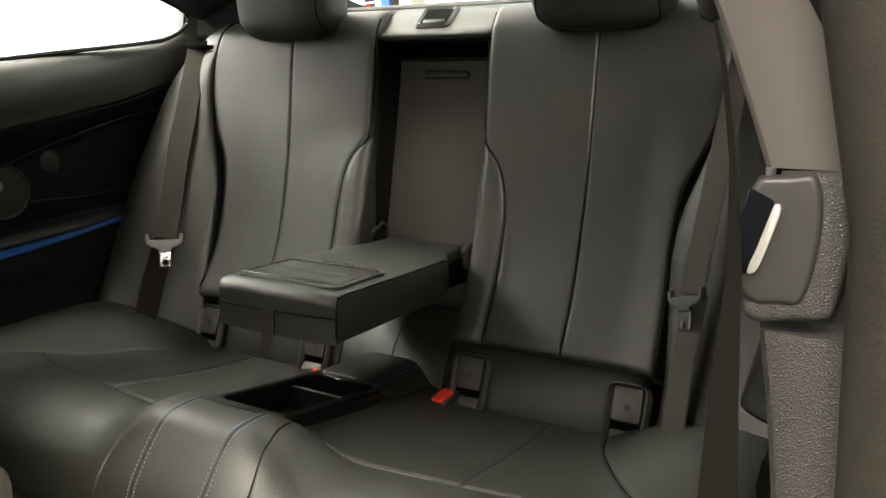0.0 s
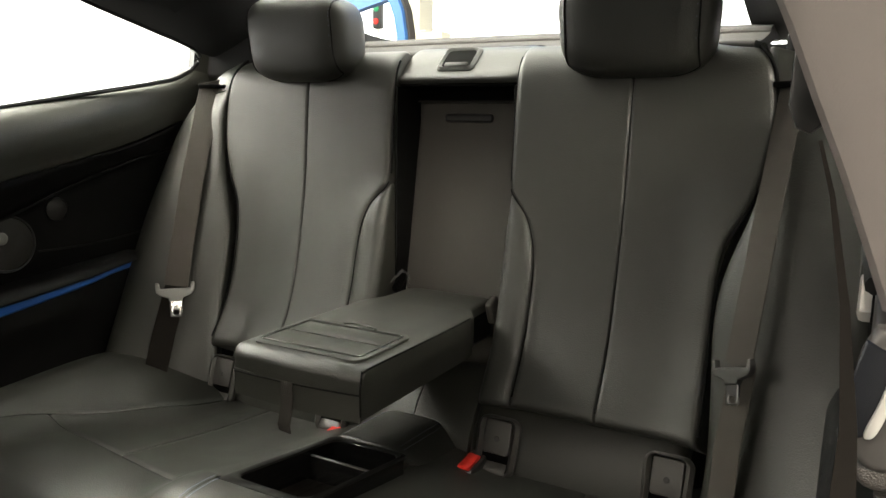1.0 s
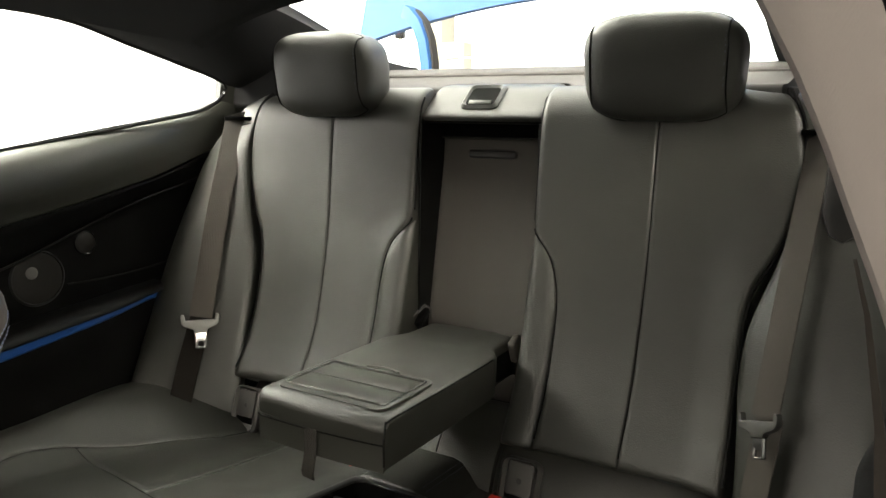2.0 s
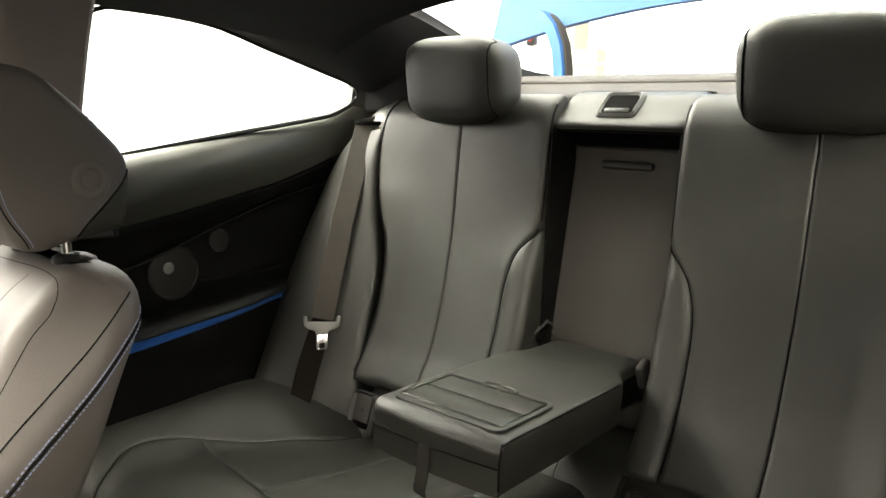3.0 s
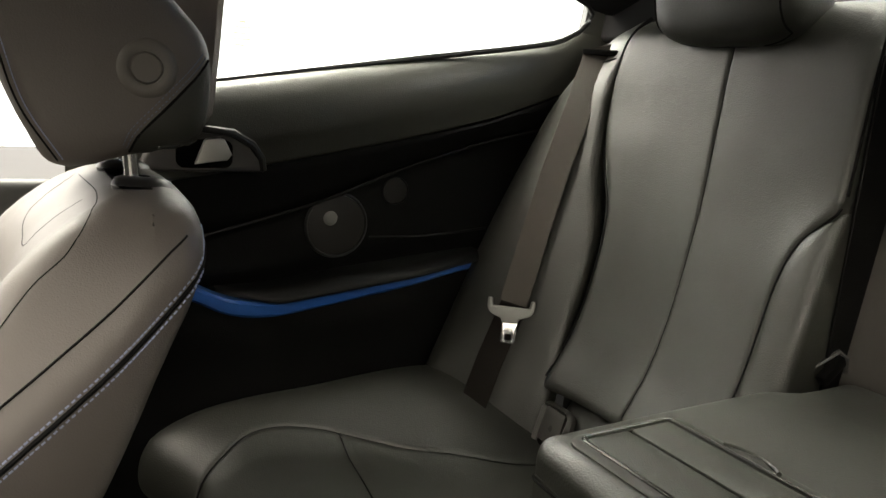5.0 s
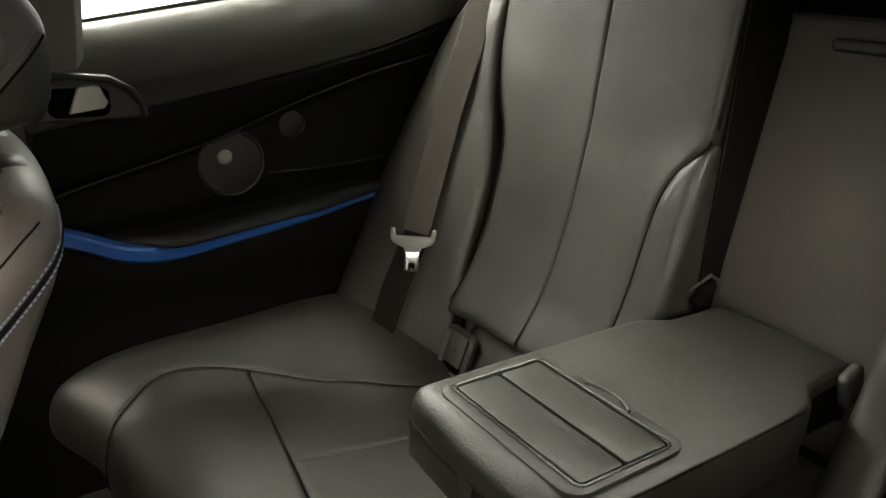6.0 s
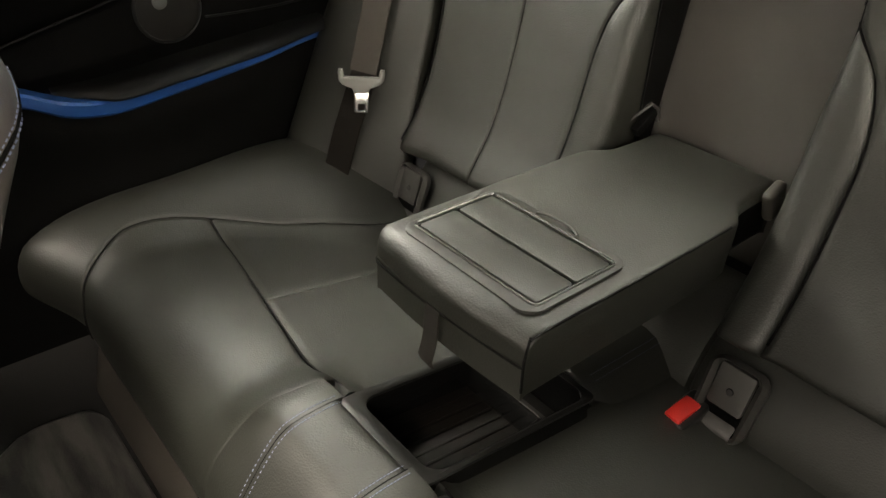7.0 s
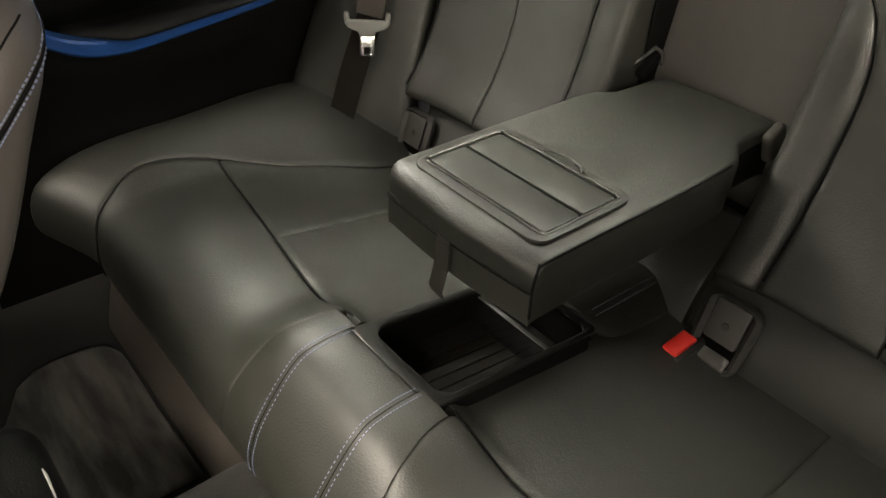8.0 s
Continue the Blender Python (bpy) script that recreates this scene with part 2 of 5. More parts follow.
def prism(outline, depth, r=0.0, seg=3, m=Matrix.Identity(4)):
    """Extrude an outline in xy up z by depth, with its upper rim rounded."""
    bm = bmesh.new()
    vs = [bm.verts.new((x, y, 0)) for x, y in outline]
    f = bm.faces.new(vs)
    out = bmesh.ops.extrude_face_region(bm, geom=[f])
    top = [v for v in out["geom"] if isinstance(v, bmesh.types.BMVert)]
    bmesh.ops.translate(bm, vec=(0, 0, depth), verts=top)
    if r:
        tset = set(top)
        rim = [e for e in bm.edges if e.verts[0] in tset and e.verts[1] in tset]
        bmesh.ops.bevel(bm, geom=rim, offset=r, segments=seg, profile=0.5, affect="EDGES")
    bmesh.ops.transform(bm, matrix=m, verts=bm.verts)
    return bm


def round_rect(w, h, r, n=5, cx=0.0, cy=0.0):
    pts = []
    for qx, qy, a0 in ((1, 1, 0), (-1, 1, 90), (-1, -1, 180), (1, -1, 270)):
        for k in range(n + 1):
            a = radians(a0 + 90 * k / n)
            pts.append((cx + qx * (w / 2 - r) + r * math.cos(a), cy + qy * (h / 2 - r) + r * math.sin(a)))
    return pts


def ring(outer, inner, depth, r=0.0, m=Matrix.Identity(4)):
    """A frame between two outlines with as many points each."""
    bm = bmesh.new()
    n = len(outer)
    loops = []
    mid = [((a[0] + b[0]) / 2, (a[1] + b[1]) / 2) for a, b in zip(outer, inner)]
    for pts, z in ((outer, 0), (outer, depth * 0.6), (mid, depth), (inner, depth * 0.6), (inner, 0)):
        loops.append([bm.verts.new((x, y, z)) for x, y in pts])
    for k in range(len(loops) - 1):
        for i in range(n):
            j = (i + 1) % n
            bm.faces.new((loops[k][i], loops[k][j], loops[k + 1][j], loops[k + 1][i]))
    for i in range(n):
        j = (i + 1) % n
        bm.faces.new((loops[-1][i], loops[-1][j], loops[0][j], loops[0][i]))
    bmesh.ops.transform(bm, matrix=m, verts=bm.verts)
    return bm


def tube(pts, r, n=8, cap=True):
    bm = bmesh.new()
    pts = [Vector(p) for p in pts]
    rings = []
    up = Vector((0.13, 0.31, 0.94))
    for i, p in enumerate(pts):
        d = (pts[min(i + 1, len(pts) - 1)] - pts[max(i - 1, 0)]).normalized()
        x = d.cross(up).normalized()
        y = d.cross(x)
        rr = r[i] if isinstance(r, (list, tuple)) else r
        rings.append([bm.verts.new(p + rr * (math.cos(2 * math.pi * k / n) * x + math.sin(2 * math.pi * k / n) * y)) for k in range(n)])
    for a, b in zip(rings, rings[1:]):
        for k in range(n):
            bm.faces.new((a[k], a[(k + 1) % n], b[(k + 1) % n], b[k]))
    if cap:
        bm.faces.new(rings[0])
        bm.faces.new(rings[-1][::-1])
    return bm


def ribbon(pts, widths, face, thick=0.0014):
    """A strap along pts; face: the way its broad side looks."""
    bm = bmesh.new()
    pts = [Vector(p) for p in pts]
    face = Vector(face).normalized()
    rows = []
    for i, p in enumerate(pts):
        d = (pts[min(i + 1, len(pts) - 1)] - pts[max(i - 1, 0)]).normalized()
        side = d.cross(face).normalized()
        nrm = side.cross(d).normalized()
        w = widths[i] if isinstance(widths, (list, tuple)) else widths
        rows.append([bm.verts.new(p + side * (w / 2 * s) + nrm * (thick / 2 * t)) for s, t in ((-1, -1), (-0.96, 1), (0.96, 1), (1, -1))])
    for a, b in zip(rows, rows[1:]):
        for k in range(4):
            bm.faces.new((a[k], a[(k + 1) % 4], b[(k + 1) % 4], b[k]))
    bm.faces.new(rows[0])
    bm.faces.new(rows[-1][::-1])
    return bm


def stitches(path, n, length=0.0035, r=0.0006):
    """Short threads along path(t), t in 0..1."""
    bm = bmesh.new()
    for i in range(n):
        t = (i + 0.5) / n
        p, q = Vector(path(max(0, t - 0.2 / n))), Vector(path(min(1, t + 0.2 / n)))
        d = (q - p).normalized() * length / 2
        c = (p + q) / 2
        x = d.orthogonal().normalized() * r
        y = d.cross(x).normalized() * r
        a = [bm.verts.new(c - d + v) for v in (x, y, -x, -y)]
        b = [bm.verts.new(c + d + v) for v in (x, y, -x, -y)]
        for k in range(4):
            bm.faces.new((a[k], a[(k + 1) % 4], b[(k + 1) % 4], b[k]))
        bm.faces.new(a[::-1])
        bm.faces.new(b)
    return bm


def lathe(profile, n=28, m=Matrix.Identity(4)):
    """Turn (radius, height) pairs about z."""
    bm = bmesh.new()
    rings = []
    for r, z in profile:
        if r < 1e-6:
            rings.append([bm.verts.new((0, 0, z))])
        else:
            rings.append([bm.verts.new((r * math.cos(2 * math.pi * k / n), r * math.sin(2 * math.pi * k / n), z)) for k in range(n)])
    for a, b in zip(rings, rings[1:]):
        for k in range(n):
            j = (k + 1) % n
            if len(a) == 1 and len(b) > 1:
                bm.faces.new((a[0], b[k], b[j]))
            elif len(b) == 1 and len(a) > 1:
                bm.faces.new((a[k], a[j], b[0]))
            elif len(a) > 1:
                bm.faces.new((a[k], a[j], b[j], b[k]))
    bmesh.ops.transform(bm, matrix=m, verts=bm.verts)
    return bm


def crease_line(surf, u_at, w_at, away, r, n=40):
    """A thin dark tube sunk into an upholstered surface, for piping and painted crease shade; u_at and w_at: functions
    of t in 0..1.
    """
    return tube([Vector(surf(u_at(i / n), w_at(i / n))) + Vector(away) for i in range(n + 1)], r, 6)


CX = 0.01  # the car's middle


def side(s, x):
    """x measured outwards from the middle, on the side s (-1 or 1)."""
    return CX + s * x


def const(v):
    return lambda *_: v



# ---- the hall outside ----
lone("ground", rbox(60, 60, 0.1, 0, at=(0, 0, -0.05)), CONCRETE, "pale grey concrete hall floor", "floor", "structure")
lone("wall_rear", rbox(0.26, 0.3, 3.4, 0.01, at=(-3.74, 7.0, 1.7)), CREAM, "cream painted wall pier", "wall", "structure")
lone("wall_box", rbox(0.30, 0.2, 1.90, 0.01, at=(-3.48, 6.95, 0.95)), CREAM, "pale cream box at the hall wall", "cabinet")
light = thing("traffic_light", (-4.25, 7.0, 0), "small green and red signal lamp on a pale post", "signal lamp")
part("post", tube([(-4.25, 7.0, 0), (-4.25, 7.0, 2.0)], 0.02), CREAM, light)
part("housing", rbox(0.11, 0.08, 0.30, 0.015, at=(-4.25, 7.0, 2.13)), HARD, light)
part("green_lens", lathe([(0, 0.02), (0.03, 0.01), (0.036, 0)], 16, pose(-4.25, 6.955, 2.20, 90)), GREEN, light, "green signal lens")
part("red_lens", lathe([(0, 0.02), (0.03, 0.01), (0.036, 0)], 16, pose(-4.25, 6.955, 2.06, 90)), RED, light, "red signal lens")

# Added glowing panels: they whiten the windows and light the cabin.
BRIGHT = bpy.data.materials.new("backdrop_glow")
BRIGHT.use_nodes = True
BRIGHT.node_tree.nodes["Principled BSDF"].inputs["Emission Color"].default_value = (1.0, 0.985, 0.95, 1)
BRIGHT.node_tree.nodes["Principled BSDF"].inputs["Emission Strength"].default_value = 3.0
lone("backdrop", rbox(0.1, 26, 7, 0, at=(-9.0, 1.0, 3.5)), BRIGHT, "added glowing white panel left of the car", "backdrop", "structure")
lone("backdrop", rbox(24, 0.1, 7, 0, at=(0.0, 14.0, 3.5)), BRIGHT, "added glowing white panel behind the car", "backdrop", "structure")
# Walls out of view, added to cut light from the front and right.
lone("wall_block_front", rbox(14, 0.2, 5.0, 0.02, at=(0, -6.0, 2.5)), BLOCKGREY, "unseen grey wall added to block light", "wall", "structure")
lone("wall_block_side", rbox(0.2, 12, 5.0, 0.02, at=(6.0, 0.0, 2.5)), BLOCKGREY, "unseen grey wall added to block light", "wall", "structure")

# ---- the car's shell ----
lone("floor", rbox(1.5, 2.3, 0.05, 0.0, at=(0, -0.15, 0.175)), CARPET, "black carpeted car floor", "floor", "structure")
lone("tunnel", pillow(lambda u, w: (u, w, 0.20 + 0.15 * math.cos(min(1.57, abs(u - CX) / 0.17 * 1.57)) ** 0.7), const(CX - 0.17), const(CX + 0.17), const(-1.2), const(0.3),
     ((0.02, 0),) * 4, 0.02, 20, 6, (0, 0, -1)), CARPET, "black carpeted transmission tunnel", "floor tunnel", "structure")
# Unseen plates that close the shell and keep stray light out.
lone("wall_bulkhead", rbox(1.5, 0.03, 0.95, 0.0, at=(0, 1.07, 0.62)), LINER, "unseen dark plate keeping light out behind the rear seats", "wall", "structure")
lone("wall_front", rbox(1.5, 0.05, 0.78, 0.02, at=(0, -1.0, 0.55)), SOFT, "unseen dark wall in place of the dashboard", "wall", "structure")
# Added out of view to shade the lower right seat from the front.
lone("wall_block_cabin", rbox(0.62, 0.05, 0.90, 0.02, at=(0.36, -0.80, 0.65)), SOFT, "unseen dark wall added to block low front light", "wall", "structure")
lone("wall_side", rbox(0.03, 2.6, 0.62, 0.0, at=(-0.80, 0.05, 0.47)), LINER, "unseen dark plate keeping light out at the car side", "wall", "structure")
lone("wall_side", rbox(0.03, 1.38, 0.84, 0.0, at=(0.86, 0.835, 0.58)), LINER, "unseen dark plate keeping light out at the car side", "wall", "structure")
lone("door_sill", rbox(0.10, 1.20, 0.22, 0.03, 3, at=(0.82, -0.44, 0.26)), SOFT, "dark door sill below the open door", "door sill", "structure")


def liner(u, w):
    z = 1.285 - 0.085 * (abs(u - CX) / 0.56) ** 3 - 0.02 * smooth((w - 0.3) / 0.5) - 0.09 * smooth((-0.35 - w) / 0.5)
    return (u, w, z)


lone("ceiling", pillow(liner, const(CX - 0.57), const(CX + 0.57), const(-0.42), const(0.78), ((0.02, 0), (0.02, 0), (0.02, 0), (0.03, 0.01)), -0.035, 24, 20, (0, 0, -1)),
     LINER, "anthracite cloth headliner", "ceiling", "structure")

# curves of the side window, as height over y
SILL = spline((-1.2, 0.86), (0.12, 0.900), (0.28, 0.931), (0.37, 0.948), (0.62, 0.995), (0.88, 1.043), (0.925, 1.062), (1.0, 1.09))
WTOP = spline((0.15, 1.19), (0.34, 1.203), (0.53, 1.199), (0.68, 1.168), (0.82, 1.138), (0.91, 1.118), (0.955, 1.100))


def glass_x(z):
    return 0.72 + 0.01 - 0.35 * (z - 0.95)


def quarter(s):
    """The cloth over the side window and the rear pillar."""
    def front(a, b):
        y = lerp(0.10, 1.45, a)
        yt = min(y, 0.955)
        lo = Vector((side(s, glass_x(WTOP(yt)) - 0.003), y, WTOP(yt) if y < 0.955 else 1.10 + 0.06 * smooth((y - 0.955) / 0.5)))
        hi = Vector((side(s, lerp(0.53, 0.455, smooth((y - 0.5) / 0.35))), y, lerp(1.262, 1.145, smooth((y - 0.75) / 0.65))))
        p = lo.lerp(hi, b)
        p += Vector((-s * 0.012, 0, -0.012)) * math.sin(math.pi * b)
        return p
    bm = grid(front, lambda a, b: front(a, b) + Vector((s * 0.02, 0, 0.03)), 40, 8)
    return lone("pillar_trim", bm, LINER, "anthracite cloth roof pillar trim", "pillar trim", "structure")


def side_window(s):
    win = thing("window_1" if s < 0 else "window_2", (side(s, 0.72), 0.6, 0.95), "fixed rear quarter window with a tapering tip", "window", "", "structure")

    def pane(off):
        def f(a, b):
            y = lerp(0.285, 0.95, a)
            lo, hi = SILL(y) if y < 0.9 else lerp(SILL(0.9), 1.085, smooth((y - 0.9) / 0.05)), WTOP(y) if y < 0.9 else lerp(WTOP(0.9), 1.105, smooth((y - 0.9) / 0.05))
            z = lerp(lo - 0.01, hi + 0.01, b)
            return Vector((side(s, glass_x(z) + off), y, z))
        return f
    ob = part("pane", grid(pane(0.010), pane(0.014), 24, 8), GLASS, win)
    ob.visible_shadow = False
    if s < 0:
        for k, (wide, dy) in enumerate(((0.012, 0.0), (0.024, 0.002), (0.020, -0.002), (0.030, 0.003), (0.016, -0.001))):
            z = 1.022 - 0.008 * k
            part("print", rbox(0.0006, wide, 0.004, 0, 1, (side(s, glass_x(z) + 0.0085), 0.335 + dy, z)), PRINT, win, "small unreadable pale print")
    # black rubber strip round the opening
    pts = []
    for k in range(31):
        y = lerp(0.285, 0.90, k / 30)
        pts.append((y, SILL(y)))
    pts += [(0.928, 1.066), (0.945, 1.085), (0.947, 1.098), (0.93, 1.112)]
    for k in range(31):
        y = lerp(0.90, 0.34, k / 30)
        pts.append((y, WTOP(y)))
    pts += [(0.31, 1.19), (0.292, 1.14), (0.288, 1.04), (0.285, 0.95)]
    part("rubber_strip", tube([(side(s, glass_x(z)), y, z) for y, z in pts + pts[:1]], 0.005, 6), HARD, win, "thin black rubber edge")
    return win


for s in (-1, 1):
    quarter(s)
    side_window(s)
    # upright between the tip of the side window and the shelf
    def corner(a, b):
        y = lerp(0.957, 1.12, a)
        z0, z1 = 1.00, 1.125
        z = lerp(z0, z1 + 0.02 * a, b)
        return Vector((side(s, lerp(0.725, 0.62, a) - 0.35 * (z - 1.0) * (1 - a) * 0.5), y + 0.06 * a, z))
    lone("pillar_foot", grid(corner, lambda a, b: corner(a, b) + Vector((s * 0.04, 0.02, 0)), 10, 8), SILLTRIM,
         "dark trim at the foot of the rear pillar", "pillar trim", "structure")
    lone("pillar_base", rbox(0.22, 0.40, 0.10, 0.012, 3, (side(s, 0.602 if s < 0 else 0.655), 1.19, 1.105 if s < 0 else 1.062)), LINER, "anthracite base of the rear pillar", "pillar trim", "structure")

# rear window and the shelf under it
shelf = thing("parcel_shelf", (CX, 1.1, 1.09), "grey cloth parcel shelf behind the rear seats", "parcel shelf")
shelf_z = lambda u, w: (u, w, 1.098 + 0.055 * smooth((w - 1.0) / 0.35) + 0.0)
part("raised_rear", pillow(lambda u, w: (u, w, shelf_z(u, w)[2] + 0.008), const(-0.49), const(0.51), const(1.198), const(1.37), ((0.02, 0), (0.02, 0), (0.010, 0.004), (0.02, 0)), 0.03, 16, 14, (0, 0, -1)), SHELFCLOTH, shelf)
part("cover", pillow(shelf_z, const(-0.49), const(0.51), const(0.985), const(1.212),
             ((0.02, 0), (0.02, 0), (0.02, 0.01), (0.02, 0)), 0.03, 16, 20, (0, 0, -1)), SHELFCLOTH, shelf)
rear = thing("window_3", (CX, 1.1, 1.16), "sloping rear window", "window", "", "structure")


def rear_pane(off):
    return lambda a, b: Vector((side(1, lerp(-0.47, 0.47, a)), lerp(0.74, 1.37, b), lerp(1.268, 1.165, b) + off + 0.02 * math.sin(math.pi * a)))


part("pane", grid(rear_pane(0.012), rear_pane(0.016), 12, 10), REAR_GLASS, rear).visible_shadow = False

# open boot lid beyond the rear window
boot = thing("boot_lid", (CX, 1.6, 1.2), "open blue painted boot lid", "boot lid")


def lid_skin(off):
    def f(a, b):
        x = lerp(-0.73, 0.73, a)
        bow = 1 - (x / 0.73) ** 2
        z0 = 1.252 + 0.10 * bow
        z = lerp(z0, 1.95, b)
        return Vector((side(1, x), 1.52 + 0.28 * (z - 1.25) + off - 0.03 * bow, z))
    return f


part("skin", grid(lid_skin(0), lid_skin(0.03), 24, 10), PAINT, boot)
for s in (-1,):
    arc = [(side(s, 0.55), 1.50, 1.335), (side(s, 0.50), 1.45, 1.318), (side(s, 0.455), 1.42, 1.285), (side(s, 0.43), 1.41, 1.24), (side(s, 0.413), 1.40, 1.18), (side(s, 0.41), 1.40, 1.08)]
    part("hinge_arm", ribbon(arc, 0.035, (0.3 * s, -1, 0), 0.02), PAINT, boot, "blue curved hinge arm")
    part("arm_rim", ribbon([(x + 0.021, y + 0.004, z + 0.004) for x, y, z in arc], 0.012, (0.3 * s, -1, 0), 0.02), SHELFCLOTH, boot, "beige cable rim on the hinge arm")

# ---- side trim panels ----
LINE1 = spline((0.10, 0.775), (0.2, 0.79), (0.5, 0.845), (0.75, 0.9), (0.9, 0.95), (1.0, 0.985))
LINE2 = spline((0.10, 0.66), (0.2, 0.69), (0.26, 0.708), (0.45, 0.76), (0.6, 0.815), (0.75, 0.862), (0.85, 0.885), (1.0, 0.92))
ARM_T = spline((0.10, 0.65), (0.34, 0.632), (0.5, 0.648), (0.74, 0.672), (1.0, 0.69))
BLUE_T = spline((0.10, 0.69), (0.2, 0.668), (0.26, 0.645), (0.31, 0.622), (0.375, 0.612), (0.46, 0.62), (0.69, 0.647), (0.8, 0.66))
BLUE_B = spline((0.10, 0.668), (0.2, 0.645), (0.26, 0.622), (0.31, 0.597), (0.375, 0.588), (0.46, 0.598), (0.69, 0.632), (0.8, 0.645))


def side_panel(s):
    root = thing("trim_side", (side(s, 0.71), 0.5, 0.3), "black rear side trim with speakers and a blue strip", "side trim", "", "structure")
    inw = (s, 0, 0)

    def block(f0, f1, X, name, material, label, edges, nu=40, nv=12, y0=0.22, y1=0.99, tw=0.02, rows=None):
        y0 = 0.10 if s < 0 and y0 < 0.25 else max(y0, 0.22 if s < 0 else 0.297)

        def f(a, b):
            y = lerp(y0, y1, a)
            z0, z1 = f0(y), f1(y)
            b = rows(y, b, z0 - z1) if rows else b
            z = lerp(z0, z1, b)
            high = z0 - z1
            h = 0
            for d, (r, drop) in zip((b * high, (1 - b) * high), edges):
                x = 1 - min(d / r, 1)
                h += drop * (1 - math.sqrt(max(0, 1 - x * x)))
            return Vector((side(s, X(y, z, b) + h), y, z))
        return part(name, grid(f, lambda a, b: f(a, b) + Vector((s * tw, 0, 0)), nu, nv), material, root, label)

    def ledge_rows(y, b, high):
        return 0.62 * (1 - math.cos(math.pi / 2 * min(b / 0.6, 1))) if b < 0.6 else lerp(0.62, 1.0, (b - 0.6) / 0.4)

    def xup(y, z, b):
        high = SILL(y) - LINE1(y)
        h = (SILL(y) - z) / high
        deep = lerp(0.060, 0.036, smooth((y - 0.35) / 0.55))
        roll = 1 - min(h / 0.62, 1)
        return 0.729 - deep * math.sqrt(max(0.0, 1 - roll * roll)) + lerp(0.018, 0.004, smooth((y - 0.35) / 0.55)) * smooth((h - 0.62) / 0.38)
    block(SILL, LINE1, xup, "upper_trim", SILLTRIM, "soft grained sill trim", ((0.004, 0.003), (0.006, 0.005)), 48, 30, rows=ledge_rows)
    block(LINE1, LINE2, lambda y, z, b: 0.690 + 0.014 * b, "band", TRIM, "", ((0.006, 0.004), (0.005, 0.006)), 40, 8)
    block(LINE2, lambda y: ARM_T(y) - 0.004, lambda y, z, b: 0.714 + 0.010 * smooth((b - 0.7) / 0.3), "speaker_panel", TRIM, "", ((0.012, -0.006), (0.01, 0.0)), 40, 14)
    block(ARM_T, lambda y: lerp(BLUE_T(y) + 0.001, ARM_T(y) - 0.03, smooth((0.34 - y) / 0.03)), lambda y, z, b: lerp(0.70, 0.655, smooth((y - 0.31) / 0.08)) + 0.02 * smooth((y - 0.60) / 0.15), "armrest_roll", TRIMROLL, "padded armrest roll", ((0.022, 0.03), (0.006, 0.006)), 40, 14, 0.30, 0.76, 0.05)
    block(BLUE_T, BLUE_B, lambda y, z, b: 0.674 + 0.02 * smooth((y - 0.60) / 0.15), "trim_strip", BLUE, "satin blue trim strip", ((0.006, 0.004), (0.006, 0.004)), 40, 6, 0.12 if s < 0 else 0.44, 0.76, 0.03)
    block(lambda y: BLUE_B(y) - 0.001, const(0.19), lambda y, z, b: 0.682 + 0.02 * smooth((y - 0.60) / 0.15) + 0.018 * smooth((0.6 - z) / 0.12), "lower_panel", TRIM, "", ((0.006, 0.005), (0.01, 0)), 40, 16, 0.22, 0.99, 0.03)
    lip = lambda f, y0, y1, x, dz: [(side(s, x), lerp(y0, y1, i / 24), f(lerp(y0, y1, i / 24)) + dz) for i in range(25)]
    part("edge", tube(lip(LINE2, 0.13 if s < 0 else 0.30, 0.90, 0.706, -0.001), 0.0028, 6), TRIMROLL, root, "raised trim edge")
    part("crease", tube([(side(s, 0.7135), lerp(0.55, 0.80, i / 12), 0.700 + 0.012 * i / 12 - 0.006 * math.sin(math.pi * i / 12)) for i in range(13)], 0.0022, 6), TRIMROLL, root)
    # loudspeakers
    for yy, zz, r in ((0.492, 0.722, 0.052), (0.594, 0.778, 0.023)):
        m = pose(side(s, 0.7145), yy, zz, 0, -s * 90, 0)
        sp = part("speaker", lathe([(0, 0.0045), (r * 0.8, 0.004), (r * 0.94, 0.0025), (r * 0.95, 0.0)], 40, m), SPEAKER, root, "round perforated speaker cover")
        part("rim", lathe([(r * 0.95, 0.0), (r * 0.96, 0.004), (r * 0.99, 0.0045), (r * 1.03, 0.003), (r * 1.05, 0.0)], 40, m), HARD, sp)
        if r > 0.03:
            # Pale off-centre cap; the dome's highlight is put in its colour.
            part("dome_highlight", lathe([(0, 0.008), (0.006, 0.0075), (0.011, 0.0055), (0.013, 0.003)], 24, pose(side(s, 0.7145), yy - 0.012, zz + 0.012, 0, -s * 90, 0)), TONGUE, sp)
    return root


for s in (-1, 1):
    side_panel(s)

# ---- rear backrests ----
YB = spline((0.40, 0.762), (0.48, 0.776), (0.53, 0.804), (0.57, 0.827), (0.65, 0.855), (0.8, 0.886), (0.9, 0.896), (1.03, 0.908), (1.07, 0.922), (1.11, 0.965))
SEDGE = spline((0.45, 0.492), (0.5, 0.492), (0.67, 0.488), (0.78, 0.497), (0.85, 0.53), (0.93, 0.552), (1.04, 0.542), (1.09, 0.515), (1.12, 0.49))
LEAF = spline((0.45, 0.188), (0.52, 0.188), (0.64, 0.188), (0.74, 0.184), (0.80, 0.165), (0.838, 0.132), (0.86, 0.128), (1.2, 0.128))
SEAMX = const(0.332)


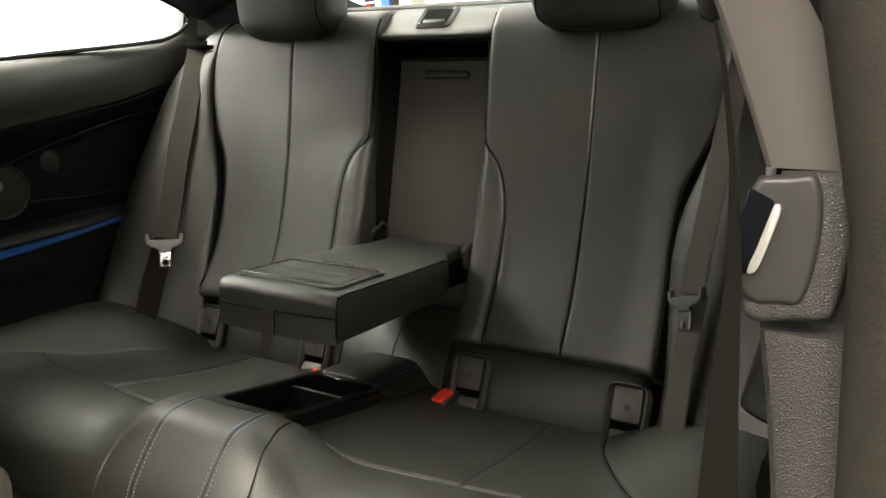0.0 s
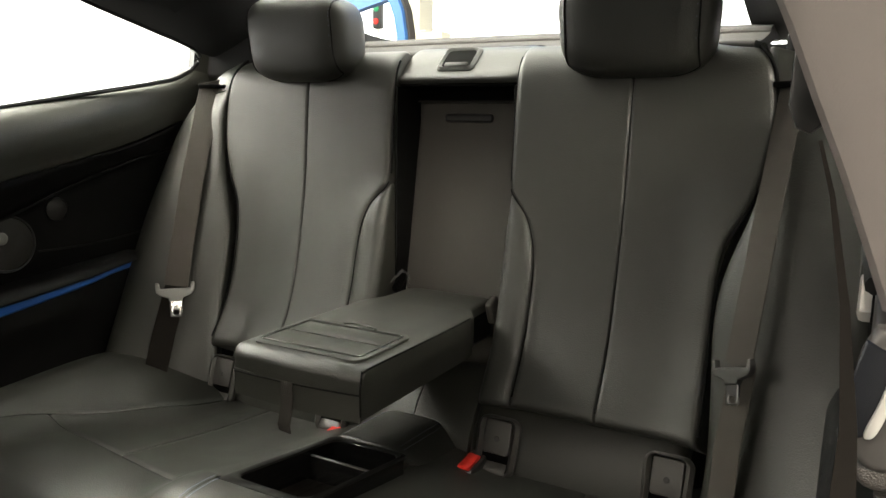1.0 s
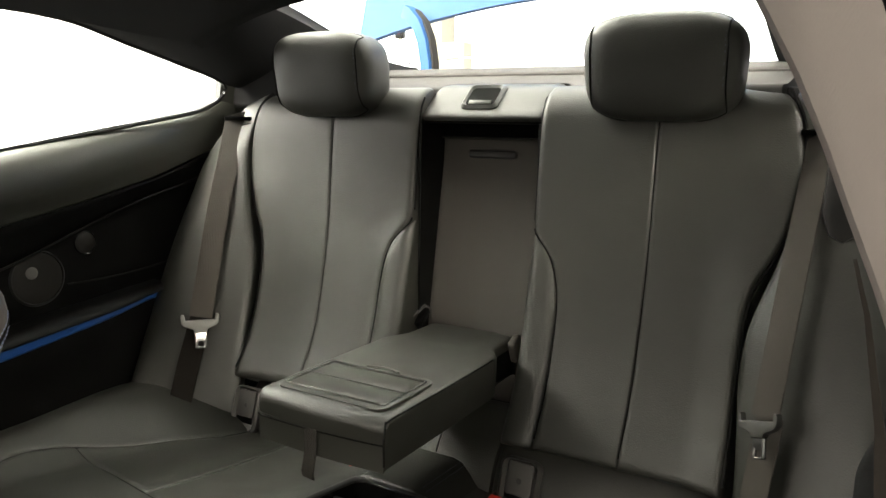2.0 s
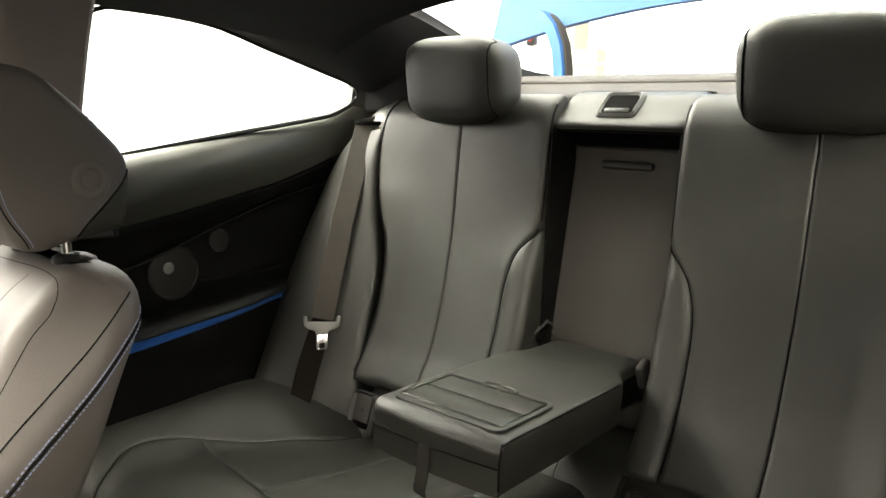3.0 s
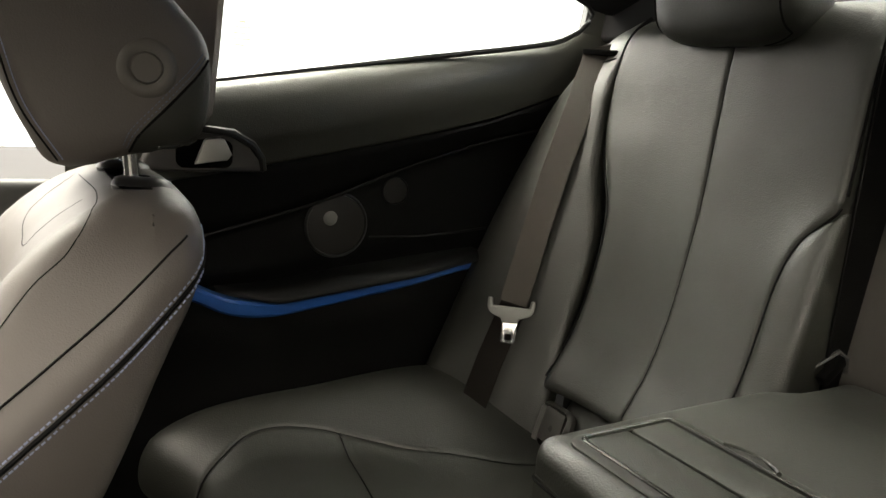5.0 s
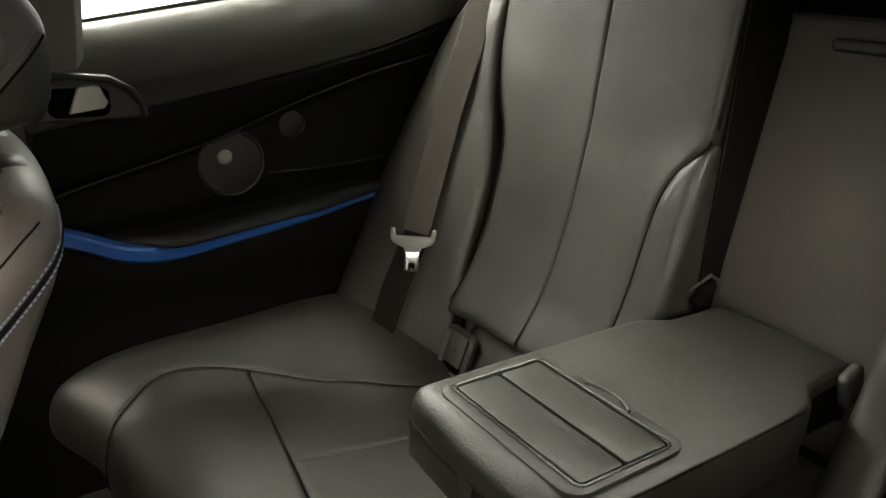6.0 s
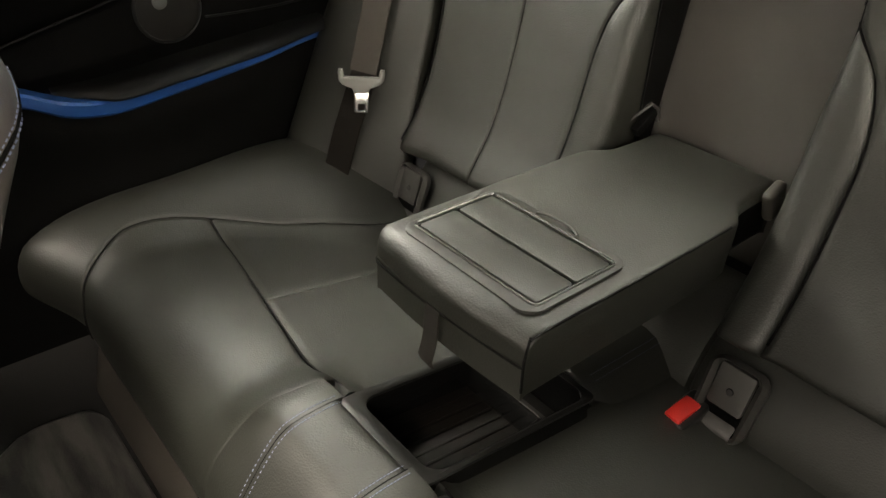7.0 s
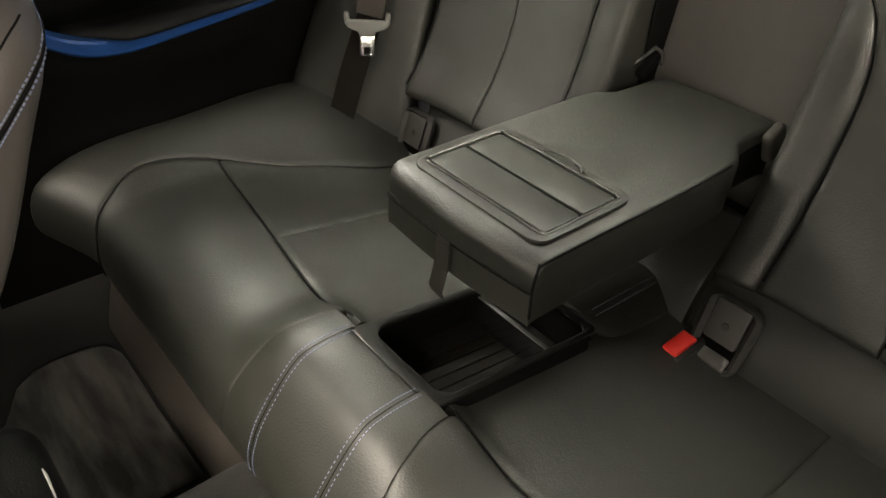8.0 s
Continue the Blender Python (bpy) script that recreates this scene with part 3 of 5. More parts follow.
def back_surf(s):
    def f(u, z):
        y = YB(z) - 0.012 * smooth((u - 0.42) / 0.08) * smooth((0.98 - z) / 0.2) - 0.010 * smooth((0.21 - u) / 0.05) * smooth((0.86 - z) / 0.1)
        return (side(s, u), y, z)
    return f


def headrest(parent, x, y, z, w, d, h):
    """A padded headrest: a crowned front, two stitched side cheeks."""
    def shape(a, b, c):
        # a, b: angles round and up; a super-ellipsoid, flatter in front
        ca, sa, cb, sb = math.cos(a), math.sin(a), math.cos(b), math.sin(b)
        def pw(v, e):
            return math.copysign(abs(v) ** e, v)
        px = pw(ca, 0.5) * pw(cb, 0.48)
        py = pw(sa, 0.55) * pw(cb, 0.40)
        pz = pw(sb, 0.55)
        taper = 1.0 - 0.08 * (1 - pz) * 0.5
        lean = -0.12 * pz * h / 2
        return Vector((x + px * w / 2 * taper, y + py * d / 2 + lean - 0.10 * d * (1 - pz) * 0.0, z + pz * h / 2 - 0.006 * (px ** 2) * (1 if pz > 0 else 0)))
    bm = bmesh.new()
    n, k = 64, 32
    rows = [[bm.verts.new(shape(2 * math.pi * i / n, -math.pi / 2 + math.pi * j / k, 1)) for i in range(n)] for j in range(1, k)]
    for r0, r1 in zip(rows, rows[1:]):
        for i in range(n):
            bm.faces.new((r0[i], r0[(i + 1) % n], r1[(i + 1) % n], r1[i]))
    bm.faces.new(rows[0][::-1])
    bm.faces.new(rows[-1])
    hd = part("headrest", bm, LEATHER, parent, "padded black leather headrest")
    for sg in (-1, 1):
        def path(t):
            b = lerp(-1.35, 1.45, t)
            best = None
            for q in range(60):
                a = -math.pi / 2 + sg * q / 60 * 1.45
                v = shape(a, b, 1)
                if sg * (v.x - x) > w / 2 * 0.80:
                    return v + Vector((sg * 0.0006, -0.0008, 0))
                best = v
            return best
        part("seam", tube([path(i / 24) for i in range(25)], 0.0014, 5), SEAM, hd)
        part("stitching", stitches(lambda t: Vector(path(t)) + Vector((-sg * 0.004, -0.0006, 0)), 34, 0.003, 0.0005), DARKTHREAD, hd)
    return hd


def backrest(s):
    root = thing("bench_seat", (side(s, 0.34), 0.82, 0.5), "black leather rear seat back with padded headrest", "rear seat", "rear seats")
    f = back_surf(s)
    inw = (0, 1, -0.15)
    top = lambda a: lerp(1.088, 1.103, smooth(a * 1.5))
    part("outer_panel", pillow(f, (SEDGE if s > 0 else lambda w: SEDGE(w) + 0.008), SEAMX, top, const(0.492), ((0.012, 0.012), (0.005, 0.006), (0.03, 0.012), (0.014, 0.010)), 0.10, 26, 44, inw), LEATHER, root)
    part("inner_panel", pillow(f, SEAMX, LEAF, const(1.103), const(0.492), ((0.005, 0.006), (0.011, 0.008), (0.03, 0.012), (0.014, 0.010)), 0.10, 26, 44, inw), LEATHER, root)
    part("lower_bolster", pillow(f, LEAF, const(0.126), const(0.842), const(0.492), ((0.018, 0.006), (0.02, 0.02), (0.004, 0.002), (0.014, 0.010)), 0.10, 14, 30, inw), LEATHER, root)
    sunk = (0, 0.0036, 0)
    part("seam", crease_line(f, const(0.332), lambda t: lerp(1.045, 0.505, t), sunk, 0.0014), SEAM, root)
    part("seam", crease_line(f, lambda t: LEAF(lerp(0.845, 0.505, t)), lambda t: lerp(0.845, 0.505, t), (0, 0.0050, 0), 0.0018), SEAM, root)
    part("piping", crease_line(f, lambda t: SEDGE(lerp(1.085, 0.505, t)) + (0.008 if s < 0 else 0.0), lambda t: lerp(1.085, 0.505, t), (0, 0.006, 0), 0.0032, 60), SEAM, root, "black piped edge")
    part("piping", crease_line(f, const(0.1275), lambda t: lerp(1.075, 0.86, t), (0, 0.008, 0), 0.0022), SEAM, root, "black piped edge")
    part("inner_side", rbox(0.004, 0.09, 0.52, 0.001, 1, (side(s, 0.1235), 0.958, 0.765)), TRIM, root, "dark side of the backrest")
    headrest(root, side(s, 0.335), 0.905, 1.118, 0.256, 0.125, 0.165)
    return root


for s in (-1, 1):
    backrest(s)


def side_bolster(s):
    root = thing("side_bolster", (side(s, 0.6), 0.75, 0.42), "black leather side bolster under the seat belt", "seat bolster", "rear side bolsters")
    out = spline((0.0, 0.612, 0.945, 1.062), (0.14, 0.675, 0.892, 0.965), (0.33, 0.693, 0.836, 0.85), (0.53, 0.698, 0.775, 0.725), (0.75, 0.69, 0.708, 0.585), (1.0, 0.68, 0.645, 0.455))
    inn = spline((0.0, 0.53, 0.938, 1.085), (0.14, 0.547, 0.90, 0.985), (0.33, 0.53, 0.875, 0.85), (0.5, 0.495, 0.848, 0.73), (0.75, 0.485, 0.803, 0.56), (1.0, 0.47, 0.760, 0.385))
    dx = 0.0 if s > 0 else -0.010

    def f(u, w):
        a, b = u / 0.17, w / 0.62
        o, i = out(b), inn(b)
        x, y, z = (lerp(o[k], i[k], a) for k in range(3))
        x -= dx * a
        if s > 0:
            x += 0.026 * a * smooth((b - 0.55) / 0.4)
        return (side(s, x), y - 0.014 * math.sin(math.pi * min(max(a, 0), 1)) * smooth(b * 3), z)
    part("cover", pillow(f, const(0), const(0.17), const(0), const(0.62), ((0.03, 0.009), (0.014, 0.008), (0.02, 0.006), (0.02, 0.015)), 0.06, 20, 36, (0, 1, 0)), LEATHER, root)
    part("top_seam", tube([Vector(f(lerp(0.02, 0.15, i / 10), 0.055)) + Vector((0, -0.001, 0.0005)) for i in range(11)], 0.0011, 5), SEAM, root)
    return root


for s in (-1, 1):
    side_bolster(s)

# ---- lower back and child-seat anchor covers ----
def lower_back(s):
    root = thing("seat_valance", (side(s, 0.33), 0.78, 0.36), "black leather strip below the rear backrest", "seat backrest", "lower backrests")
    f = lambda u, z: (side(s, u), 0.765 + 0.42 * (z - 0.36) + 4.0 * max(0.0, z - 0.445) ** 2 - 0.014 * math.sin(math.pi * min(max((z - 0.36) / 0.13, 0), 1)), z)
    part("cover", pillow(f, const(0.475), const(0.118), const(0.53), const(0.345), ((0.03, 0.02), (0.018, 0.012), (0.02, 0.01), (0.02, 0)), 0.05, 26, 16, (0, 1, 0)), LEATHER, root)
    part("inner_cover", pillow(f, const(0.118), const(0.001), const(0.53), const(0.345), ((0.006, 0.008), (0.004, 0.0), (0.02, 0.01), (0.02, 0)), 0.05, 10, 16, (0, 1, 0)), LEATHER, root)
    return root


def anchor(x):
    root = thing("anchor_cover", (x, 0.77, 0.38), "dark grey plastic child-seat anchor cover", "anchor cover", "child-seat anchor covers")
    m = pose(x, 0.771, 0.421, 90 - 18, 0, 0)
    shield = [(px * (1.0 - 0.12 * max(0.0, -py / 0.052) ** 2), py) for px, py in round_rect(0.076, 0.100, 0.018, 6)]
    well = [(px * (1.0 - 0.10 * max(0.0, -py / 0.052) ** 2), py) for px, py in round_rect(0.051, 0.090, 0.008, 6)]
    part("frame", ring(shield, well, 0.014, 0, m), ANCHOR, root)
    # Solid black inset; the pocket's shade is painted, not an opening.
    part("pocket", prism(round_rect(0.060, 0.094, 0.010, 4), 0.0055, 0.001, 2, m), VOID, root, "black inset painted as shade of an open pocket")
    part("flap", prism([(px, py - 0.006 * (1 - (px / 0.0235) ** 2) * (1 if py < 0.0 else 0)) for px, py in round_rect(0.047, 0.054, 0.004, 6, 0, 0.0165)], 0.0115, 0.002, 2, m), ANCHOR, root)
    part("scoop", pillow(lambda u, w: m @ Vector((u, w, 0.0065 + 0.006 * smooth((-0.026 - w) / 0.015))), const(-0.0225), const(0.0225), const(-0.026), const(-0.0445), ((0.004, 0.001),) * 4, 0.002, 8, 8), ANCHOR, root)
    part("emblem", lathe([(0, 0.0122), (0.0042, 0.0122), (0.005, 0.0115)], 16, m @ pose(0, 0.012, 0)), HARD, root)
    return root


for s in (-1, 1):
    lower_back(s)
    for u in (0.168, 0.455):
        anchor(side(s, u) + (0.006 if s > 0 and u < 0.2 else 0.0))

# ---- rear bench cushion ----
PROF = [(0.82, 0.375), (0.72, 0.383), (0.6, 0.396), (0.45, 0.420), (0.37, 0.433), (0.32, 0.433), (0.28, 0.422), (0.247, 0.402), (0.233, 0.376), (0.229, 0.352), (0.231, 0.332), (0.238, 0.321), (0.252, 0.318)]
_s = [0.0]
for q0, q1 in zip(PROF, PROF[1:]):
    _s.append(_s[-1] + math.dist(q0, q1))
PROFILE = spline(*[(a, *b) for a, b in zip(_s, PROF)])
S_END = _s[-1]


def s_of(y):
    return 0.821 - y + 0.012 * (0.82 - y)


def cushion_surf(s):
    def f(u, w):
        y, z = PROFILE(w)
        z += 0.085 * lerp(smooth((u - 0.50) / 0.15), smooth((u - 0.38) / 0.27), smooth((y - 0.45) / 0.2)) * lerp(0.30, 1, smooth((y - 0.25) / 0.42))
        hump = smooth((0.20 - u) / 0.12)
        z += 0.048 * hump * smooth((y - 0.224) / 0.086) * lerp(1, 0.45, smooth((y - 0.37) / 0.05))
        y -= 0.05 * smooth((u - 0.53) / 0.13) * (1 - smooth((y - 0.25) / 0.25))
        return (side(s, u), y, z)
    return f


SEAM1 = spline((0.0, 0.425), (0.138, 0.444), (0.249, 0.488), (0.33, 0.539), (0.416, 0.573), (0.482, 0.582), (0.54, 0.562), (0.59, 0.543), (0.62, 0.526), (0.75, 0.50))


def cross(u):
    """The cross seam, as s over the distance from the middle."""
    return s_of(lerp(0.392, 0.452, smooth((u - 0.07) / 0.50) * 0.75 + 0.25 * (u - 0.07) / 0.5))


bench = thing("rear_bench", (CX, 0.5, 0.2), "black leather rear bench cushion with blue-grey stitching", "bench cushion")
for s in (-1, 1):
    f = cushion_surf(s)
    dn = (0, 0.3, -1)
    g = (0.006, 0.005)
    no = (0.01, 0.0)
    part("outer_bolster", pillow(f, spline((0.0, 0.69), (0.2, 0.69), (0.4, 0.672), (0.8, 0.664)), SEAM1, const(0.0), const(S_END), ((0.016, 0.012), (0.006, 0.006), no, no), 0.03, 18, 44, dn), LEATHER, bench)
    part("thigh_roll", pillow(f, SEAM1, spline((0.0, 0.10), (0.46, 0.10), (0.52, 0.113), (0.58, 0.125), (0.8, 0.13)), lambda a: cross(lerp(0.56, 0.09, a)), const(S_END), ((0.006, 0.006), (0.009, 0.0025), (0.006, 0.007), no), 0.03, 34, 34, dn), LEATHER, bench)
    part("flank", pillow(f, spline((0.0, 0.10), (0.46, 0.10), (0.52, 0.113), (0.58, 0.125), (0.8, 0.13)), const(0.060), const(s_of(0.375)), const(S_END), (no, no, no, no), 0.03, 8, 30, dn), LEATHER, bench)
    part("seat_outer", pillow(f, SEAM1, const(0.332), const(0.0), lambda a: cross(lerp(0.56, 0.332, a)), (g, (0.010, 0.003), no, (0.006, 0.007)), 0.03, 20, 26, dn), LEATHER, bench)
    part("seat_inner", pillow(f, const(0.332), const(0.075), const(0.0), lambda a: cross(lerp(0.332, 0.085, a)), ((0.010, 0.003), no, no, (0.006, 0.007)), 0.03, 20, 26, dn), LEATHER, bench)
    down = (0, 0, -0.0035)
    part("seam", crease_line(f, lambda t: SEAM1(lerp(0.02, 0.66, t)), lambda t: lerp(0.02, 0.66, t), down, 0.0018, 60), SEAM, bench)
    part("seam", crease_line(f, lambda t: lerp(0.555, 0.09, t), lambda t: cross(lerp(0.555, 0.09, t)), (0, 0, -0.0042), 0.0013), SEAM, bench)
fc = cushion_surf(1)


def centre_surf(u, w):
    x, y, z = fc(abs(u), w)
    return (CX + u, y, z)


part("centre_roll", pillow(centre_surf, const(-0.060), const(0.060), const(s_of(0.37)), const(S_END), ((0.01, 0), (0.01, 0), (0.01, 0.006), (0.01, 0)), 0.03, 18, 30, (0, 0.3, -1)), LEATHER, bench, "stitched centre section")
for s in (-1, 1):
    for off in (-0.0055, 0.0055):
        part("stitching", stitches(lambda t: Vector(centre_surf(s * 0.060 + off, lerp(s_of(0.37), S_END - 0.03, t))) + Vector((0, -0.0003, 0.0003)), 48, 0.0028, 0.00045), THREAD, bench, "blue-grey twin stitching")
for s in (-1, 1):
    part("seam", crease_line(centre_surf, const(s * 0.060), lambda t: lerp(s_of(0.37), S_END - 0.03, t), (0, 0, 0), 0.0006), SEAM, bench)
part("base", rbox(1.06, 0.40, 0.13, 0.01, at=(CX, 0.446, 0.262)), BASECLOTH, bench, "dark carpeted seat base")
part("base_front", pillow(lambda u, w: (CX + u, 0.247 - 0.026 * smooth((0.325 - w) / 0.14), w), const(-0.56), const(0.56), const(0.326), const(0.196),
     ((0.02, 0.004), (0.02, 0.004), (0.01, 0), (0.01, 0)), 0.012, 30, 12, (0, 1, 0)), BASECLOTH, bench, "dark carpeted front of the seat base")
for s in (-1, 1):
    part("base_end", rbox(0.15, 0.30, 0.13, 0.01, at=(side(s, 0.606), 0.50, 0.262)), TRIM, bench, "black recessed base end")

# ---- centre tray between the seats ----
tray = thing("centre_tray", (CX, 0.5, 0.42), "gloss black storage tray between the rear seats", "storage tray")
tilt = math.degrees(math.atan2(0.452 - 0.490, 0.26))
m = pose(0.022, 0.496, 0.457, tilt, 0, 0)
part("frame", ring(round_rect(0.146, 0.264, 0.012), round_rect(0.126, 0.236, 0.020, 5, 0.003, 0.005), 0.006, 0, m), RIMBLACK, tray, "satin black rim")
for sx in (-1, 1):
    part("side_wall", rbox(0.006, 0.248, 0.06, 0.001, 1, (sx * 0.067, 0, -0.028)), GLOSS, tray).matrix_basis = m
for sy in (-1, 1):
    part("end_wall", rbox(0.130, 0.006, 0.06, 0.001, 1, (0, sy * 0.124, -0.028)), GLOSS, tray).matrix_basis = m
part("tray_floor", rbox(0.134, 0.248, 0.006, 0.001, 1, (0, 0, -0.050)), TRAYFLOOR, tray, "dark brown rubber tray floor").matrix_basis = m
for k in range(7):
    part("floor_rib", rbox(0.004, 0.176, 0.002, 0.0008, 1, (-0.048 + 0.016 * k, -0.032, -0.0468)), TRAYFLOOR, tray).matrix_basis = m
part("outer_wall", ring(round_rect(0.146, 0.264, 0.012), round_rect(0.130, 0.246, 0.012), 0.06, 0, m @ pose(0, 0, -0.062)), GLOSS, tray)
div = part("divider", rbox(0.128, 0.005, 0.040, 0.002, 2, (0, 0.060, -0.030)), GLOSS, tray)
div.matrix_basis = m
part("divider_edge", rbox(0.124, 0.007, 0.002, 0.0008, 1, (0, 0.060, -0.0095)), GREYPLASTIC, tray, "satin edge of the divider").matrix_basis = m
half = spline((0.63, 0.073), (0.66, 0.088), (0.70, 0.125), (0.75, 0.165), (0.8, 0.165))
rearlid = thing("centre_cover", (CX, 0.7, 0.42), "black leather cover behind the tray with twin seams", "seat cover")
rf = lambda u, w: (CX + u, w, 0.443 - 0.05 * (w - 0.64) - 0.075 * smooth((abs(u) - 0.04) / 0.11))
part("cover", pillow(rf, lambda w: -half(w), half, const(0.630), const(0.80), ((0.02, 0.004), (0.02, 0.004), (0.006, 0.003), (0.02, 0)), 0.03, 28, 18, (0, 0, -1)), LEATHER, rearlid)
for off in (-0.062, -0.054, 0.054, 0.062):
    part("stitching", stitches(lambda t: Vector(rf(off, lerp(0.65, 0.78, t))) + Vector((0, 0, 0.0006)), 30, 0.0024, 0.0004), DARKTHREAD, rearlid)

# ---- folded-down armrest ----
arm = thing("folding_armrest", (CX, 0.65, 0.57), "black leather folding armrest, folded down", "armrest")
ZA = 0.64
OUT = spline((0.0, 0.100), (0.02, 0.114), (0.06, 0.117), (0.30, 0.117), (0.345, 0.113), (0.375, 0.095), (0.49, 0.092), (0.55, 0.09))


YF = 0.446  # the armrest's front


def arm_edge(sx, inset=0.0):
    """Half width of the armrest over y: rounder at its outer front corner, narrower at its hinge."""
    r = 0.026 if sx < 0 else 0.010

    def f(y):
        d = max(0.0, 1 - (y - YF) / r)
        return sx * (OUT(max(y - YF, 0.06)) - inset - r * (1 - math.sqrt(max(0.0, 1 - d * d))) * 0.9)
    return f


def arm_front(a):
    return YF + 0.006 * (2 * a - 1) ** 2


sag = lambda u, y: 0.0035 * smooth((abs(u) - 0.06) / 0.05) + 0.003 * smooth((YF + 0.03 - y) / 0.03)
part("cushion", pillow(lambda u, y: (CX + u, y, ZA - sag(u, y)), arm_edge(-1), arm_edge(1), arm_front, const(0.918),
     ((0.012, 0.007), (0.008, 0.005), (0.022, 0.016), (0.02, 0.008)), 0.039, 30, 46, (0, 0, -1)), LEATHER, arm)
part("lower_cushion", pillow(lambda u, y: (CX + u, y, 0.5685), arm_edge(-1, 0.0015), arm_edge(1, 0.0015), lambda a: arm_front(a) + 0.0015, const(0.918),
     ((0.006, 0.004), (0.004, 0.002), (0.010, 0.005), (0.02, 0.008)), -0.0335, 30, 40, (0, 0, -1)), LEATHER, arm, "lower leather cover below the seam")


def arm_rim(x, z, out=0.0):
    """A point on the front face at x from the middle."""
    y = YF
    while y < YF + 0.04 and abs(x) > abs(arm_edge(-1 if x < 0 else 1)(y)):
        y += 0.0005
    return Vector((CX + x, max(y, arm_front((x + 0.117) / 0.234)) - out, z))


front_x = [lerp(-0.1165, 0.1165, i / 40) for i in range(41)]
part("front_seam", tube([arm_rim(x, 0.6012 + 0.002 * math.sin(9 * x), 0.0004) for x in front_x], 0.0012, 5), SEAM, arm)
part("piping", tube([(CX + arm_edge(1)(YF + y) - 0.0015, YF + y, ZA - sag(0.117, YF + y) - 0.0022) for y in [0.012 + 0.315 * i / 24 for i in range(25)]], 0.0015, 6), SEAM, arm)
part("corner_seam", tube([(CX + 0.1130, YF + 0.0150, 0.6335), (CX + 0.1155, YF + 0.0095, 0.626), (CX + 0.1160, YF + 0.0064, 0.612), (CX + 0.1155, YF + 0.0068, 0.60), (CX + 0.1148, YF + 0.0085, 0.572)], 0.0014, 6), SEAM, arm)
lm = pose(CX + 0.002, 0.544, ZA - 0.0015)
frm = part("lid_frame", ring(round_rect(0.194, 0.144, 0.019), round_rect(0.176, 0.112, 0.006), 0.0048, 0, lm), FRAME, arm, "raised dark plastic lid frame")
part("inner_lip", tube([lm @ Vector((x, y, 0.0042)) for x, y in round_rect(0.1795, 0.1155, 0.007)] + [lm @ Vector((0.08975, 0.05075, 0.0042))], 0.0017, 8, False), LIP, frm, "thin rounded inner lip")
part("lid_bed", prism(round_rect(0.178, 0.116, 0.006), 0.0015, 0, 1, lm), GLOSS, arm)
for yy in (-0.0275, 0.0275):
    part("lid", prism(round_rect(0.172, 0.0515, 0.004, 3, 0, yy), 0.0042, 0.0015, 2, lm), LIDPLASTIC, arm, "leather-grained cup-holder lid")
arc_tab = [(lerp(0.031, -0.031, k / 16), 0.0105 * math.sin(math.pi * k / 16) ** 0.7) for k in range(17)]
part("lid_tab", prism(arc_tab + [(-0.028, -0.006), (0.028, -0.006)], 0.0035, 0.0012, 2, lm @ pose(0.004, 0.0625, 0.0022)), LIDPLASTIC, frm, "small curved finger tab")
part("tab_rim", tube([lm @ Vector((0.004 + px * 0.97, 0.0625 + py - 0.001, 0.0060)) for px, py in arc_tab], 0.0023, 8), LIDPLASTIC, frm, "raised rim of the tab")
part("tab_slot", rbox(0.020, 0.0035, 0.002, 0.0008, 1, (0, 0, 0)), VOID, frm, "black bar painted as shade of a finger slot").matrix_basis = lm @ pose(0.024, 0.0655, 0.0052, 0, 0, -22)
part("strap", ribbon([(0.008, YF - 0.0008, 0.603), (0.008, YF - 0.0030, 0.598), (0.008, YF - 0.0025, 0.575), (0.007, YF - 0.005, 0.555), (0.006, YF - 0.008, 0.540), (0.005, YF - 0.004, 0.530)], 0.021, (0, -1, 0), 0.002), STRAP, arm, "woven black pull strap")
part("hinge", rbox(0.014, 0.045, 0.016, 0.004, 2, (CX - 0.115, 0.915, 0.643), (35, 0, 0)), TRIM, arm)
part("hinge", rbox(0.015, 0.034, 0.046, 0.006, 3, (CX + 0.101, 0.893, 0.622), (24, 0, 0)), HINGE, arm, "grey hinge pin cover")
for sx in (-1, 1):
    part("hinge_cheek", rbox(0.012, 0.075, 0.050, 0.003, 2, (CX + sx * 0.086, 0.870, 0.594)), TRIM, arm, "black plastic hinge cheek")
part("hinge_bracket", tube([(CX - 0.128, 0.90, 0.645), (CX - 0.118, 0.93, 0.665), (CX - 0.116, 0.945, 0.655), (CX - 0.116, 0.95, 0.635)], 0.003, 6), GREYPLASTIC, arm)

# ---- load-through opening behind the armrest ----
hatch = thing("load_hatch", (CX, 0.98, 0.5), "dark cloth-covered hatch behind the armrest", "hatch panel")
hp = lambda u, z: (CX + u, 1.003 + 0.155 * (z - 0.97), z)
part("panel", pillow(hp, const(-0.128), const(0.128), const(1.0), const(0.50), ((0.01, 0.004), (0.01, 0.004), (0.008, 0.004), (0.01, 0)), 0.02, 12, 20, (0, 1, 0)), PANEL, hatch)
part("pull", prism(round_rect(0.104, 0.016, 0.007), 0.009, 0.004, 3, pose(0.0, 1.002, 0.968, 90 - 8, 0, 0)), HARD, hatch, "rounded black pull bar")
# Black rail and plate paint the shade of the gap over the hatch.
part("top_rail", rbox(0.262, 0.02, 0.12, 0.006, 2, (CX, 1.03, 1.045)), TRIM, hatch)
part("gap_shade", rbox(0.254, 0.004, 0.030, 0.001, 1, (CX, 1.0, 1.017)), VOID, hatch, "black plate painted as shade of the gap")
